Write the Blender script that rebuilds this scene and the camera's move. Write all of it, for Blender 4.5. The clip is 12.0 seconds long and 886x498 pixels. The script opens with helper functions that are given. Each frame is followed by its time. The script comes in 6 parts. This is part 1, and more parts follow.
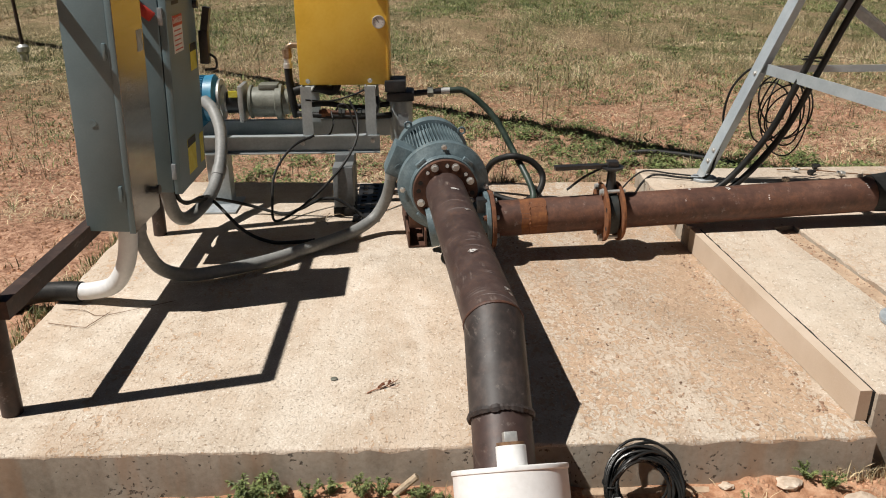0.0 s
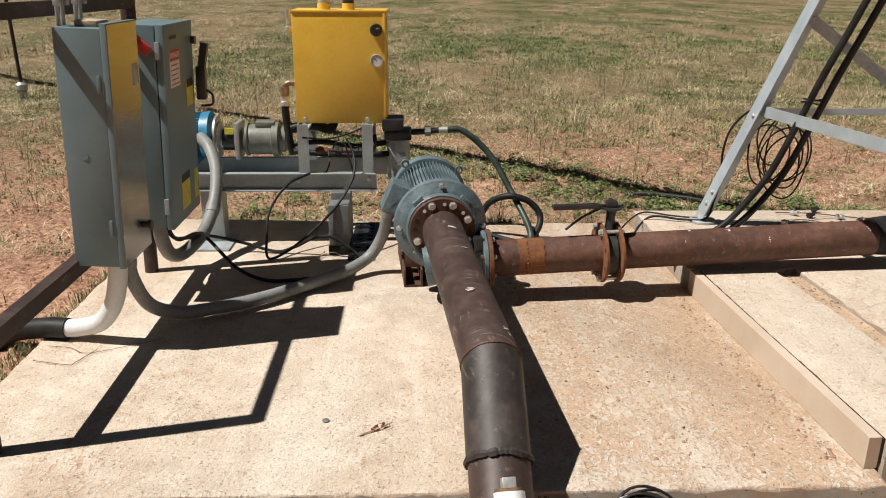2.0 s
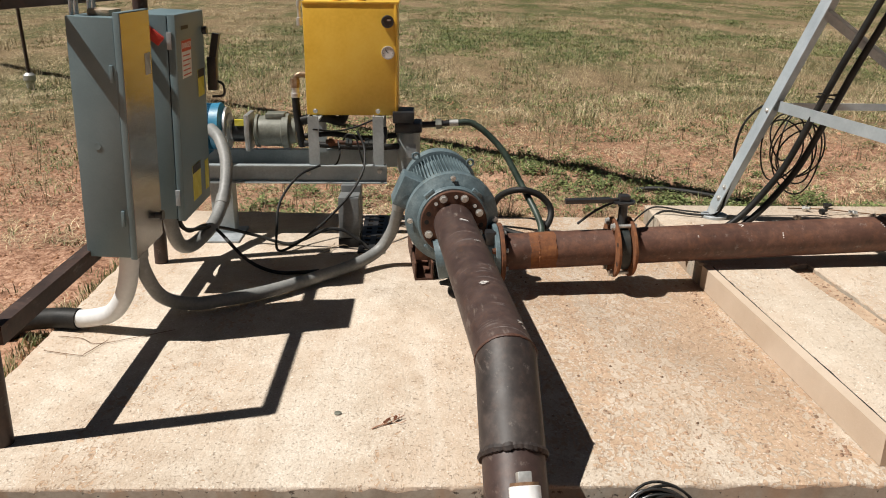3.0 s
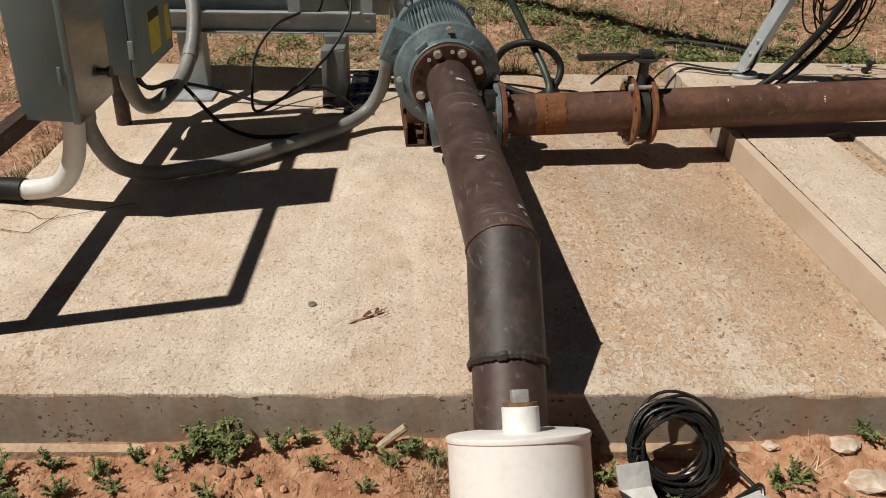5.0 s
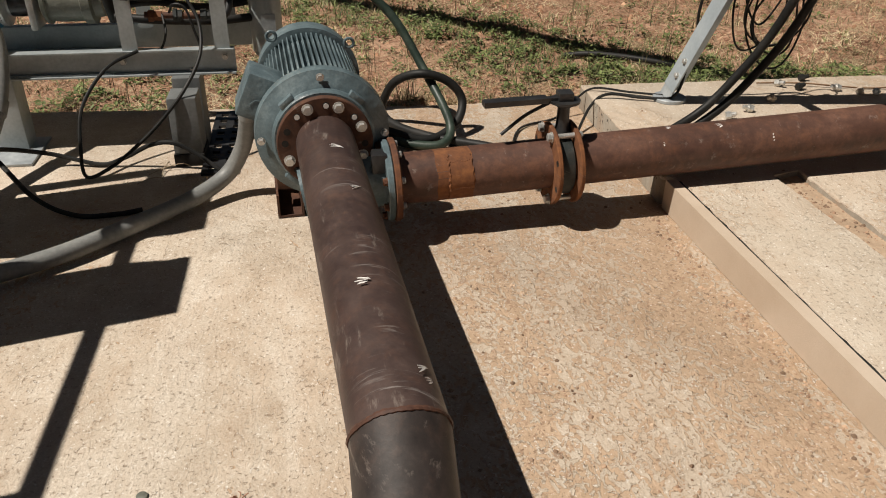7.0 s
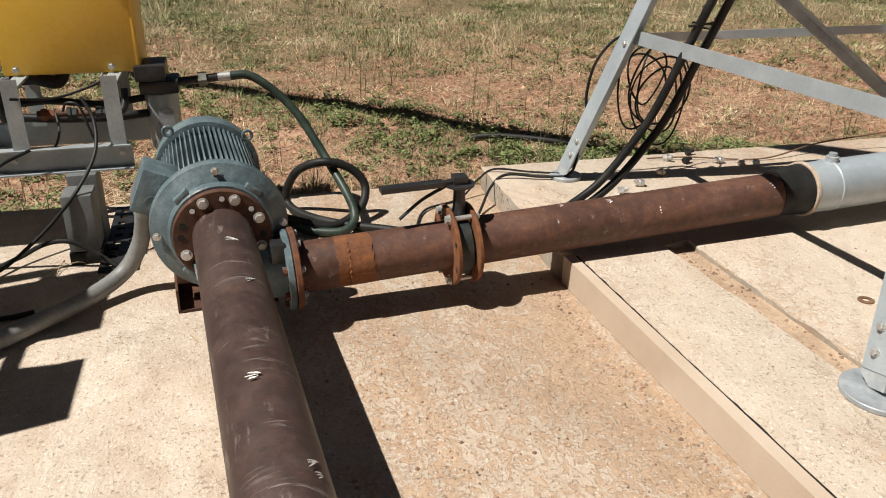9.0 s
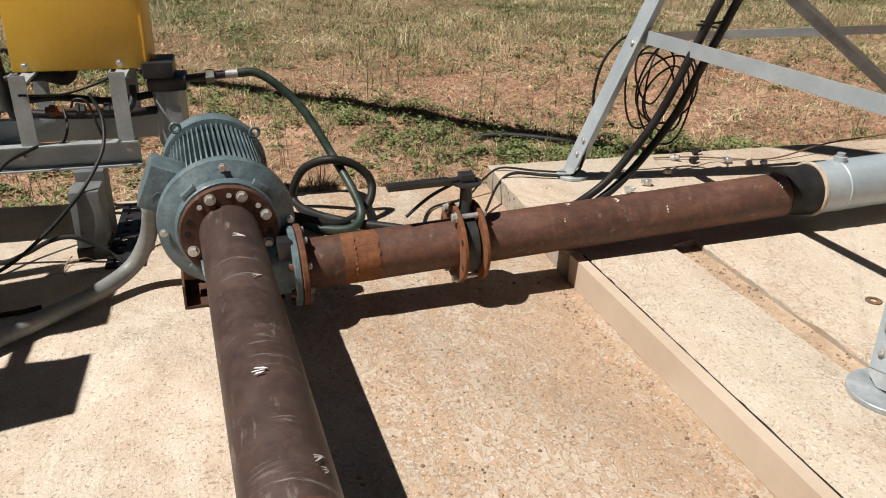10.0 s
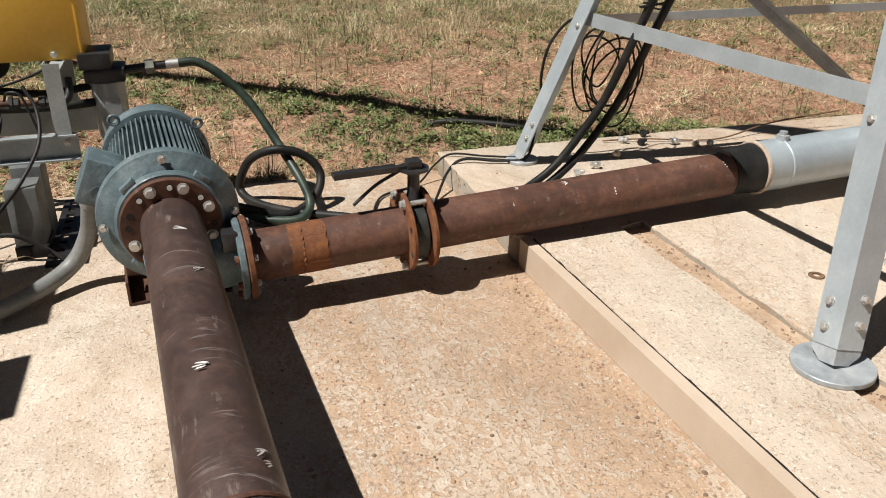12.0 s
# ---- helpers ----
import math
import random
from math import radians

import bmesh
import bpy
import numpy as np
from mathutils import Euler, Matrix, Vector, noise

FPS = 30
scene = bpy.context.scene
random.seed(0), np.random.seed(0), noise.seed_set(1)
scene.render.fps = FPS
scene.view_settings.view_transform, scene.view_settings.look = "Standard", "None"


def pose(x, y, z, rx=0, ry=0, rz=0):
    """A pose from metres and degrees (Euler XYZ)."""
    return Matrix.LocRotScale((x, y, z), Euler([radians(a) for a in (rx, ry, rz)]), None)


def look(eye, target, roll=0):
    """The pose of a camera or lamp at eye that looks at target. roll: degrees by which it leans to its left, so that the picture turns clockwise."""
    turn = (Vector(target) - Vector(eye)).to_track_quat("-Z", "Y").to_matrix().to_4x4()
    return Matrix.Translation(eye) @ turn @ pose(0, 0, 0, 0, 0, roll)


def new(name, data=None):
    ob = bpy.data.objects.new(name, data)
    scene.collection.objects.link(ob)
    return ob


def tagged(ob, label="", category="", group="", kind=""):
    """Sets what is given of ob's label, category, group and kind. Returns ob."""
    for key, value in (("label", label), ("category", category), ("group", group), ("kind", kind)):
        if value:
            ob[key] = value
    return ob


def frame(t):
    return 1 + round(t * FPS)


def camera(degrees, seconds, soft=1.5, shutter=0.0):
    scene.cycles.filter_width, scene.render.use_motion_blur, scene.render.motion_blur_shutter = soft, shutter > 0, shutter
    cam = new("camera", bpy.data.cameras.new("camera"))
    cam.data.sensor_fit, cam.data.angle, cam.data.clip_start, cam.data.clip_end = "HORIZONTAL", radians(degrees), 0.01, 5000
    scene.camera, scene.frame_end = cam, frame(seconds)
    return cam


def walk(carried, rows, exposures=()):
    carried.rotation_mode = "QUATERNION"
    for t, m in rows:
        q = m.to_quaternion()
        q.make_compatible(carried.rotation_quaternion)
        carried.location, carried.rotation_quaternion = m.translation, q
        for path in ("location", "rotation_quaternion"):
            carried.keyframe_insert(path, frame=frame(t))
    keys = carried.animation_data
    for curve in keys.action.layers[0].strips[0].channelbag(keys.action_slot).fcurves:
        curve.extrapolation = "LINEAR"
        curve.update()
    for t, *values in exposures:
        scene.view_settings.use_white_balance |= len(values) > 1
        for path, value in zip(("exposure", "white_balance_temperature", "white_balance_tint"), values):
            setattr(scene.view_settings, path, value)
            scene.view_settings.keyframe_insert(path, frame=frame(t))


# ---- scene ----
cam = camera(57.8, 12.0, 1.0)
PATH = [
    (0, (0.095, 0.581, 1.46), (0.147, 2.437, 0.717), -0.4),
    (0.5, (0.092, 0.608, 1.444), (0.226, 2.486, 0.769), 0.5),
    (1, (0.094, 0.606, 1.436), (0.204, 2.494, 0.786), 0.1),
    (1.5, (0.083, 0.629, 1.427), (0.161, 2.522, 0.785), 0.2),
    (2, (0.089, 0.632, 1.423), (0.155, 2.525, 0.78), 0.3),
    (2.5, (0.083, 0.641, 1.419), (0.145, 2.53, 0.767), 0.4),
    (2.7, (0.076, 0.644, 1.418), (0.137, 2.533, 0.764), 0.5),
    (4.3, (-0.021, 0.694, 1.36), (0.007, 2.482, 0.464), 1.1),
    (4.5, (-0.003, 0.764, 1.351), (0.046, 2.508, 0.372), 1.1),
    (5, (0.115, 1.025, 1.329), (0.159, 2.763, 0.34), 1.0),
    (5.5, (0.122, 1.253, 1.309), (0.227, 2.989, 0.322), 0.8),
    (6, (0.137, 1.525, 1.298), (0.287, 3.25, 0.296), 1.2),
    (6.5, (0.267, 1.734, 1.277), (0.381, 3.436, 0.234), 0.0),
    (7, (0.221, 1.742, 1.32), (0.483, 3.448, 0.31), 0.8),
    (7.5, (0.288, 1.736, 1.342), (0.728, 3.477, 0.462), 0.9),
    (7.7, (0.319, 1.734, 1.345), (0.779, 3.482, 0.487), 0.6),
    (9.5, (0.289, 1.714, 1.342), (0.742, 3.475, 0.509), 0.6),
    (10, (0.291, 1.715, 1.337), (0.736, 3.478, 0.503), 0.7),
    (10.5, (0.325, 1.709, 1.345), (0.891, 3.448, 0.535), 1.0),
    (11, (0.36, 1.707, 1.361), (1.062, 3.412, 0.585), 1.1),
    (11.5, (0.362, 1.724, 1.352), (1.081, 3.425, 0.584), 1.1),
    (12, (0.329, 1.72, 1.324), (0.867, 3.444, 0.466), 0.4),
]
EXPOSURES = [(0, 0.20, 6180, 10), (1, 0.31, 6180, 10), (2.7, 0.32, 6200, 10), (4.3, 0.04, 6450, 10), (5.0, -0.10, 6500, 10), (5.5, -0.04, 6500, 10), (6.0, -0.02, 6500, 10), (6.5, -0.03, 6480, 10), (7.1, -0.03, 6480, 10), (7.5, 0.08, 6450, 10), (9.5, 0.30, 6230, 10), (12, 0.32, 6180, 10)]
walk(cam, [(t, look(eye, target, roll)) for t, eye, target, roll in PATH], EXPOSURES)

# ---- world, sun ----
SUN_TO = Vector((0.50, 0.125, -0.857)).normalized()      # the way the sunlight travels
world = bpy.data.worlds.new("world")
scene.world = world
world.use_nodes = True
wn, wl = world.node_tree.nodes, world.node_tree.links
sky = wn.new("ShaderNodeTexSky")
sky.sky_type, sky.sun_disc = "NISHITA", False
sky.sun_elevation = math.asin(-SUN_TO.z)
sky.sun_rotation = math.atan2(-SUN_TO.x, -SUN_TO.y)
sky.dust_density, sky.air_density = 1.5, 1.0
wl.new(sky.outputs[0], wn["Background"].inputs[0])
wn["Background"].inputs[1].default_value = 0.009
sun_data = bpy.data.lights.new("sun", "SUN")
sun_data.energy, sun_data.angle, sun_data.color = 5.0, radians(0.55), (1.0, 0.93, 0.83)
sun = new("sun", sun_data)
sun.rotation_mode = "QUATERNION"
sun.rotation_quaternion = SUN_TO.to_track_quat("-Z", "Y")

# ---- materials ----


def material(name, colors, rough=0.6, metal=0.0, scale=8.0, fine=90.0, bump=0.15, bump_scale=None, rough_vary=0.12, island=0.0, objrand=0.0, spec=0.5, detail=6.0, stretch=(1, 1, 1)):
    """Two-scale noise between the colours, fine grain, bump; optional variation by island or by object."""
    m = bpy.data.materials.new(name)
    m.use_nodes = True
    n, l = m.node_tree.nodes, m.node_tree.links
    b = n["Principled BSDF"]
    co = n.new("ShaderNodeTexCoord")
    mp = n.new("ShaderNodeMapping")
    mp.inputs["Scale"].default_value = stretch
    l.new(co.outputs["Object"], mp.inputs[0])
    a = n.new("ShaderNodeTexNoise")
    a.inputs["Scale"].default_value, a.inputs["Detail"].default_value, a.inputs["Roughness"].default_value = scale, detail, 0.62
    f = n.new("ShaderNodeTexNoise")
    f.inputs["Scale"].default_value, f.inputs["Detail"].default_value = fine, 3.0
    for t in (a, f):
        l.new(mp.outputs[0], t.inputs["Vector"])
    ramp = n.new("ShaderNodeValToRGB")
    els = ramp.color_ramp.elements
    while len(els) < len(colors):
        els.new(0.5)
    for i, c in enumerate(colors):
        els[i].position = 0.33 + 0.36 * i / max(1, len(colors) - 1)
        els[i].color = (*c, 1)
    mixv = n.new("ShaderNodeMath")
    mixv.operation = "MULTIPLY_ADD"
    mixv.inputs[1].default_value = 0.28
    l.new(f.outputs["Fac"], mixv.inputs[0])
    sub = n.new("ShaderNodeMath")
    sub.operation = "SUBTRACT"
    sub.inputs[1].default_value = 0.14
    l.new(a.outputs["Fac"], sub.inputs[0])
    l.new(sub.outputs[0], mixv.inputs[2])
    l.new(mixv.outputs[0], ramp.inputs[0])
    out = ramp.outputs[0]
    if island or objrand:
        if island:
            g = n.new("ShaderNodeNewGeometry")
            src = g.outputs["Random Per Island"]
        else:
            g = n.new("ShaderNodeObjectInfo")
            src = g.outputs["Random"]
        hsv = n.new("ShaderNodeHueSaturation")
        mr = n.new("ShaderNodeMapRange")
        k = island or objrand
        mr.inputs[3].default_value, mr.inputs[4].default_value = 1 - k, 1 + k
        l.new(src, mr.inputs[0])
        l.new(mr.outputs[0], hsv.inputs["Value"])
        l.new(out, hsv.inputs["Color"])
        out = hsv.outputs[0]
    l.new(out, b.inputs["Base Color"])
    rr = n.new("ShaderNodeMapRange")
    rr.inputs[3].default_value, rr.inputs[4].default_value = max(0.02, rough - rough_vary), min(1, rough + rough_vary)
    l.new(a.outputs["Fac"], rr.inputs[0])
    l.new(rr.outputs[0], b.inputs["Roughness"])
    b.inputs["Metallic"].default_value = metal
    b.inputs["Specular IOR Level"].default_value = spec
    if bump:
        bp = n.new("ShaderNodeBump")
        bp.inputs["Strength"].default_value, bp.inputs["Distance"].default_value = bump, 0.01
        if bump_scale:
            bt = n.new("ShaderNodeTexNoise")
            bt.inputs["Scale"].default_value, bt.inputs["Detail"].default_value = bump_scale, 5.0
            l.new(mp.outputs[0], bt.inputs["Vector"])
            l.new(bt.outputs["Fac"], bp.inputs["Height"])
        else:
            l.new(f.outputs["Fac"], bp.inputs["Height"])
        l.new(bp.outputs[0], b.inputs["Normal"])
    return m


class Nodes:
    """Short hand for building a material's node graph."""

    def __init__(self, name):
        self.m = bpy.data.materials.new(name)
        self.m.use_nodes = True
        self.n, self.l = self.m.node_tree.nodes, self.m.node_tree.links
        self.b = self.n["Principled BSDF"]
        self.co = self.n.new("ShaderNodeTexCoord").outputs["Object"]

    def map(self, stretch=(1, 1, 1), turn=0.0):
        mp = self.n.new("ShaderNodeMapping")
        mp.inputs["Scale"].default_value = stretch
        mp.inputs["Rotation"].default_value = (0, 0, radians(turn))
        self.l.new(self.co, mp.inputs[0])
        return mp.outputs[0]

    def noise(self, scale, detail=5.0, rough=0.6, vec=None, warp=0.0):
        t = self.n.new("ShaderNodeTexNoise")
        t.inputs["Scale"].default_value, t.inputs["Detail"].default_value, t.inputs["Roughness"].default_value = scale, detail, rough
        t.inputs["Distortion"].default_value = warp
        self.l.new(vec or self.co, t.inputs["Vector"])
        return t.outputs["Fac"]

    def ramp(self, src, stops):
        r = self.n.new("ShaderNodeValToRGB")
        els = r.color_ramp.elements
        while len(els) < len(stops):
            els.new(0.5)
        for e, (p, c) in zip(els, stops):
            e.position, e.color = p, ((c, c, c, 1) if isinstance(c, (int, float)) else (*c, 1))
        self.l.new(src, r.inputs[0])
        return r.outputs[0]

    def mix(self, fac, a, b, mode="MIX"):
        x = self.n.new("ShaderNodeMix")
        x.data_type, x.blend_type = "RGBA", mode
        for val, sock in ((fac, x.inputs[0]), (a, x.inputs[6]), (b, x.inputs[7])):
            if isinstance(val, (int, float)):
                sock.default_value = val
            elif isinstance(val, tuple):
                sock.default_value = (*val, 1)
            else:
                self.l.new(val, sock)
        return x.outputs[2]

    def math(self, op, a, b=0.5, c=0.0):
        x = self.n.new("ShaderNodeMath")
        x.operation = op
        for val, sock in zip((a, b, c), x.inputs):
            if isinstance(val, (int, float)):
                sock.default_value = val
            else:
                self.l.new(val, sock)
        return x.outputs[0]

    def axis(self, i):
        s = self.n.new("ShaderNodeSeparateXYZ")
        self.l.new(self.co, s.inputs[0])
        return s.outputs[i]

    def done(self, color, rough, bump=None, strength=0.3, distance=0.01, metal=0.0, spec=0.5):
        for val, key in ((color, "Base Color"), (rough, "Roughness"), (metal, "Metallic")):
            sock = self.b.inputs[key]
            if isinstance(val, (int, float)):
                sock.default_value = val
            elif isinstance(val, tuple):
                sock.default_value = (*val, 1)
            else:
                self.l.new(val, sock)
        self.b.inputs["Specular IOR Level"].default_value = spec
        if bump is not None:
            bp = self.n.new("ShaderNodeBump")
            bp.inputs["Strength"].default_value, bp.inputs["Distance"].default_value = strength, distance
            self.l.new(bump, bp.inputs["Height"])
            self.l.new(bp.outputs[0], self.b.inputs["Normal"])
        return self.m


def concrete(name, dust_from, dust_to, dust_amount, calm=0.0):
    """Rough broomed concrete: a pale broken skin, tan dust in its hollows, small dark pits; the dust thickens between two x places."""
    k = Nodes(name)
    big = k.noise(1.3, 4.0, 0.6)
    mid = k.noise(7.0, 6.0, 0.65)
    broom = k.noise(16.0, 5.0, 0.7, k.map((1.0, 0.14, 1.0), -4))
    grit = k.noise(170.0, 3.0, 0.8)
    worm = k.noise(40.0, 3.0, 0.52, k.map((1.0, 0.62, 1.0), 28), 1.5)
    pits = k.noise(95.0, 3.0, 0.65, None, 0.6)
    skin = k.ramp(k.math("MULTIPLY_ADD", grit, 0.5, k.math("MULTIPLY", mid, 0.5)), [(0.36, (0.36, 0.28, 0.207)), (0.44, (0.495, 0.41, 0.322)), (0.53, (0.56, 0.478, 0.385)), (0.63, (0.69, 0.615, 0.522))])
    skin = k.mix(calm, skin, (0.515, 0.44, 0.352))
    stain = k.ramp(k.math("MULTIPLY_ADD", big, 0.5, k.math("MULTIPLY_ADD", broom, 0.3, k.math("MULTIPLY", worm, 0.2))), [(0.43, 0.0), (0.58, 1.0)])
    skin = k.mix(k.math("MULTIPLY", stain, 0.45), skin, (0.53, 0.395, 0.285))
    slope = k.n.new("ShaderNodeMapRange")
    slope.inputs[1].default_value, slope.inputs[2].default_value = dust_from, dust_to
    k.l.new(k.axis(0), slope.inputs[0])
    lane = k.noise(2.6, 5.0, 0.62, k.map((1, 0.32, 1), -22), 0.4)
    skin = k.mix(k.math("MULTIPLY", k.ramp(lane, [(0.36, 1.0), (0.47, 0.0)]), 0.6 * (1 - calm)), skin, k.ramp(grit, [(0.38, (0.54, 0.47, 0.385)), (0.6, (0.74, 0.665, 0.575))]))
    patch = k.math("MULTIPLY_ADD", lane, 2.5, k.math("MULTIPLY_ADD", worm, 2.1, -2.37))
    cover = k.ramp(k.math("MULTIPLY_ADD", slope.outputs[0], 0.62, patch), [(0.37, 0.0), (0.425, 1.0)])
    dust = k.math("MULTIPLY", cover, dust_amount)
    base = k.mix(dust, skin, k.ramp(k.noise(24.0, 5.0, 0.7), [(0.35, (0.43, 0.295, 0.19)), (0.65, (0.56, 0.40, 0.275))]))
    clod = k.ramp(k.math("MULTIPLY_ADD", k.noise(48.0, 4.0, 0.7, None, 0.8), 0.65, k.math("MULTIPLY", lane, 0.35)), [(0.585, 0.0), (0.61, 1.0)])
    base = k.mix(k.math("MULTIPLY", k.math("MULTIPLY", clod, k.math("MINIMUM", k.math("MULTIPLY_ADD", slope.outputs[0], 2.5, 0.1), 1.0)), 0.6), base, (0.30, 0.185, 0.12))
    pit = k.ramp(pits, [(0.615, 0.0), (0.655, 1.0)])
    base = k.mix(k.math("MULTIPLY", pit, 0.45 * (1 - 0.85 * calm)), base, (0.25, 0.165, 0.105))
    crumb = k.ramp(k.noise(110.0, 2.0, 0.6, k.map((1, 1, 1), 50)), [(0.64, 0.0), (0.68, 1.0)])
    base = k.mix(k.math("MULTIPLY", crumb, 0.6), base, (0.80, 0.755, 0.69))
    height = k.math("MULTIPLY_ADD", worm, 1.0, k.math("MULTIPLY_ADD", grit, 0.5, k.math("MULTIPLY_ADD", broom, 0.4, k.math("MULTIPLY_ADD", cover, -0.55, k.math("MULTIPLY", pit, -0.5)))))
    return k.done(base, 0.93, height, 0.85, 0.0052, 0.0, 0.2)


def shaded_formed_concrete():
    """Cast side face with small blow holes and vertical earth stains; shade is put into its dark base and holes."""
    k = Nodes("shaded_formed_concrete")
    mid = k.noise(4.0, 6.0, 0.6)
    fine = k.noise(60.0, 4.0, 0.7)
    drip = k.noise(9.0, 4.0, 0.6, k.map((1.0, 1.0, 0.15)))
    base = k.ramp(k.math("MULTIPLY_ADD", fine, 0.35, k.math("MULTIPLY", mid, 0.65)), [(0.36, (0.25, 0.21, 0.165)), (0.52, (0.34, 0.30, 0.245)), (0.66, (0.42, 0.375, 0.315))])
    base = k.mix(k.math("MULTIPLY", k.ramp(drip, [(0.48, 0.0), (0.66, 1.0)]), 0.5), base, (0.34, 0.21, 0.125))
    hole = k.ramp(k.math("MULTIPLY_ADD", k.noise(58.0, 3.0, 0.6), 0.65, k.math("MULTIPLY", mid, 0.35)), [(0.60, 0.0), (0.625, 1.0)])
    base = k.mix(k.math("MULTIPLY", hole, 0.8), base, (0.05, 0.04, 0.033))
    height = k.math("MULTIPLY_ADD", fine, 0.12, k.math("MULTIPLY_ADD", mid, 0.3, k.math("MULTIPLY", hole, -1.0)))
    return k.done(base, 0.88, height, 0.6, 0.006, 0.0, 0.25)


def soil_material():
    k = Nodes("red_soil")
    big = k.noise(0.2, 4.0, 0.6, k.map((1, 0.35, 1)))
    mid = k.noise(0.9, 6.0, 0.65)
    fine = k.noise(22.0, 6.0, 0.7)
    red = k.ramp(k.math("MULTIPLY_ADD", fine, 0.6, k.math("MULTIPLY", mid, 0.4)), [(0.36, (0.20, 0.092, 0.050)), (0.48, (0.40, 0.212, 0.122)), (0.62, (0.59, 0.37, 0.24))])
    crumb = k.noise(70.0, 4.0, 0.75)
    worked = k.ramp(k.math("MULTIPLY_ADD", fine, 0.4, k.math("MULTIPLY_ADD", crumb, 0.35, k.math("MULTIPLY", mid, 0.25))), [(0.40, (0.085, 0.040, 0.025)), (0.48, (0.29, 0.155, 0.097)), (0.58, (0.55, 0.35, 0.24))])
    edges = []
    wander = k.math("MULTIPLY_ADD", k.noise(1.1, 5.0, 0.65), 1.6, -0.8)
    for ax, lo, hi in ((1, 4.9, 5.6), (0, -1.35, -1.7)):
        e = k.n.new("ShaderNodeMapRange")
        e.inputs[1].default_value, e.inputs[2].default_value = lo, hi
        k.l.new(k.math("ADD", k.axis(ax), wander), e.inputs[0])
        edges.append(e.outputs[0])
    red = k.mix(k.math("MAXIMUM", edges[0], edges[1]), red, worked)
    speck = k.math("MULTIPLY_ADD", k.noise(55.0, 4.0, 0.7), 0.6, k.math("MULTIPLY", fine, 0.4))
    # darkest stops of both ramps paint the shade between grass blades
    straw = k.ramp(speck, [(0.42, (0.055, 0.036, 0.02)), (0.52, (0.22, 0.165, 0.09)), (0.62, (0.42, 0.33, 0.20))])
    green = k.ramp(speck, [(0.42, (0.018, 0.024, 0.008)), (0.52, (0.075, 0.09, 0.03)), (0.62, (0.18, 0.185, 0.07))])
    y = k.axis(1)
    far = k.n.new("ShaderNodeMapRange")
    far.inputs[1].default_value, far.inputs[2].default_value = 6.0, 11.5
    k.l.new(y, far.inputs[0])
    cover = k.ramp(k.math("MULTIPLY_ADD", far.outputs[0], 0.30, k.math("MULTIPLY_ADD", big, 0.45, k.math("MULTIPLY", mid, 0.45))), [(0.50, 0.0), (0.66, 1.0)])
    grass = k.mix(k.ramp(k.noise(0.5, 5.0, 0.6, k.map((1, 0.3, 1))), [(0.45, 0.0), (0.57, 1.0)]), straw, green)
    col = k.mix(k.math("MULTIPLY", cover, 0.92), red, grass)
    return k.done(col, 0.95, k.math("MULTIPLY_ADD", fine, 0.6, mid), 0.9, 0.03, 0.0, 0.2)


def rusty(name, deep, mid, light, rust, rust_amount, rough=0.55, streak=(1, 1, 1), scuff=0.0):
    k = Nodes(name)
    v = k.map(streak)
    a = k.noise(5.0, 7.0, 0.65, v)
    c = k.noise(38.0, 5.0, 0.7, v)
    base = k.ramp(k.math("MULTIPLY_ADD", c, 0.4, k.math("MULTIPLY", a, 0.6)), [(0.36, deep), (0.52, mid), (0.68, light)])
    spots = k.ramp(k.math("MULTIPLY_ADD", k.noise(13.0, 6.0, 0.7), 0.7, k.math("MULTIPLY", c, 0.3)), [(0.5, 0.0), (0.66, 1.0)])
    col = k.mix(k.math("MULTIPLY", spots, rust_amount), base, rust)
    scr = k.ramp(k.noise(16.0, 5.0, 0.72, k.map((1.5, 0.35, 2.0), 35)), [(0.60, 0.0), (0.72, 1.0)])
    col = k.mix(k.math("MULTIPLY", scr, 0.45), col, (0.34, 0.29, 0.25))
    if scuff:
        rub = k.ramp(k.noise(9.0, 5.0, 0.7, k.map((0.45, 4.0, 0.45), 8), 0.6), [(0.58, 0.0), (0.68, 1.0)])
        zone = k.ramp(k.noise(3.2, 3.0, 0.6), [(0.50, 0.0), (0.62, 1.0)])
        col = k.mix(k.math("MULTIPLY", k.math("MULTIPLY", rub, zone), scuff), col, (0.36, 0.33, 0.31))
    r = k.ramp(a, [(0.3, rough - 0.1), (0.7, rough + 0.15)])
    return k.done(col, r, k.math("MULTIPLY_ADD", c, 0.6, a), 0.25, 0.004, 0.0, 0.5)


M_CONC = concrete("pad_concrete", 0.1, 1.75, 0.85)
M_CONC2 = concrete("raised_pad_concrete", -1.5, 8.0, 0.4, 0.5)
M_FORMED_SHADED = shaded_formed_concrete()
M_SOIL = soil_material()
M_DUST = material("tan_dust", [(0.32, 0.22, 0.145), (0.44, 0.32, 0.22), (0.55, 0.42, 0.30)], 0.95, 0.0, 6.0, 70.0, 0.5)
M_GRIT = material("dirt_crumbs", [(0.25, 0.155, 0.10), (0.38, 0.255, 0.17), (0.53, 0.40, 0.29)], 0.95, 0.0, 6.0, 70.0, 0.4, None, 0.05, 0.5)
M_PIPE = rusty("brown_oxide_pipe", (0.036, 0.022, 0.020), (0.058, 0.036, 0.031), (0.090, 0.058, 0.049), (0.13, 0.055, 0.028), 0.25, 0.48, (1, 1, 1), 0.5)
M_PIPE_DARK = rusty("dark_mill_scale_pipe", (0.022, 0.018, 0.017), (0.042, 0.033, 0.030), (0.085, 0.068, 0.060), (0.12, 0.055, 0.03), 0.22, 0.54)
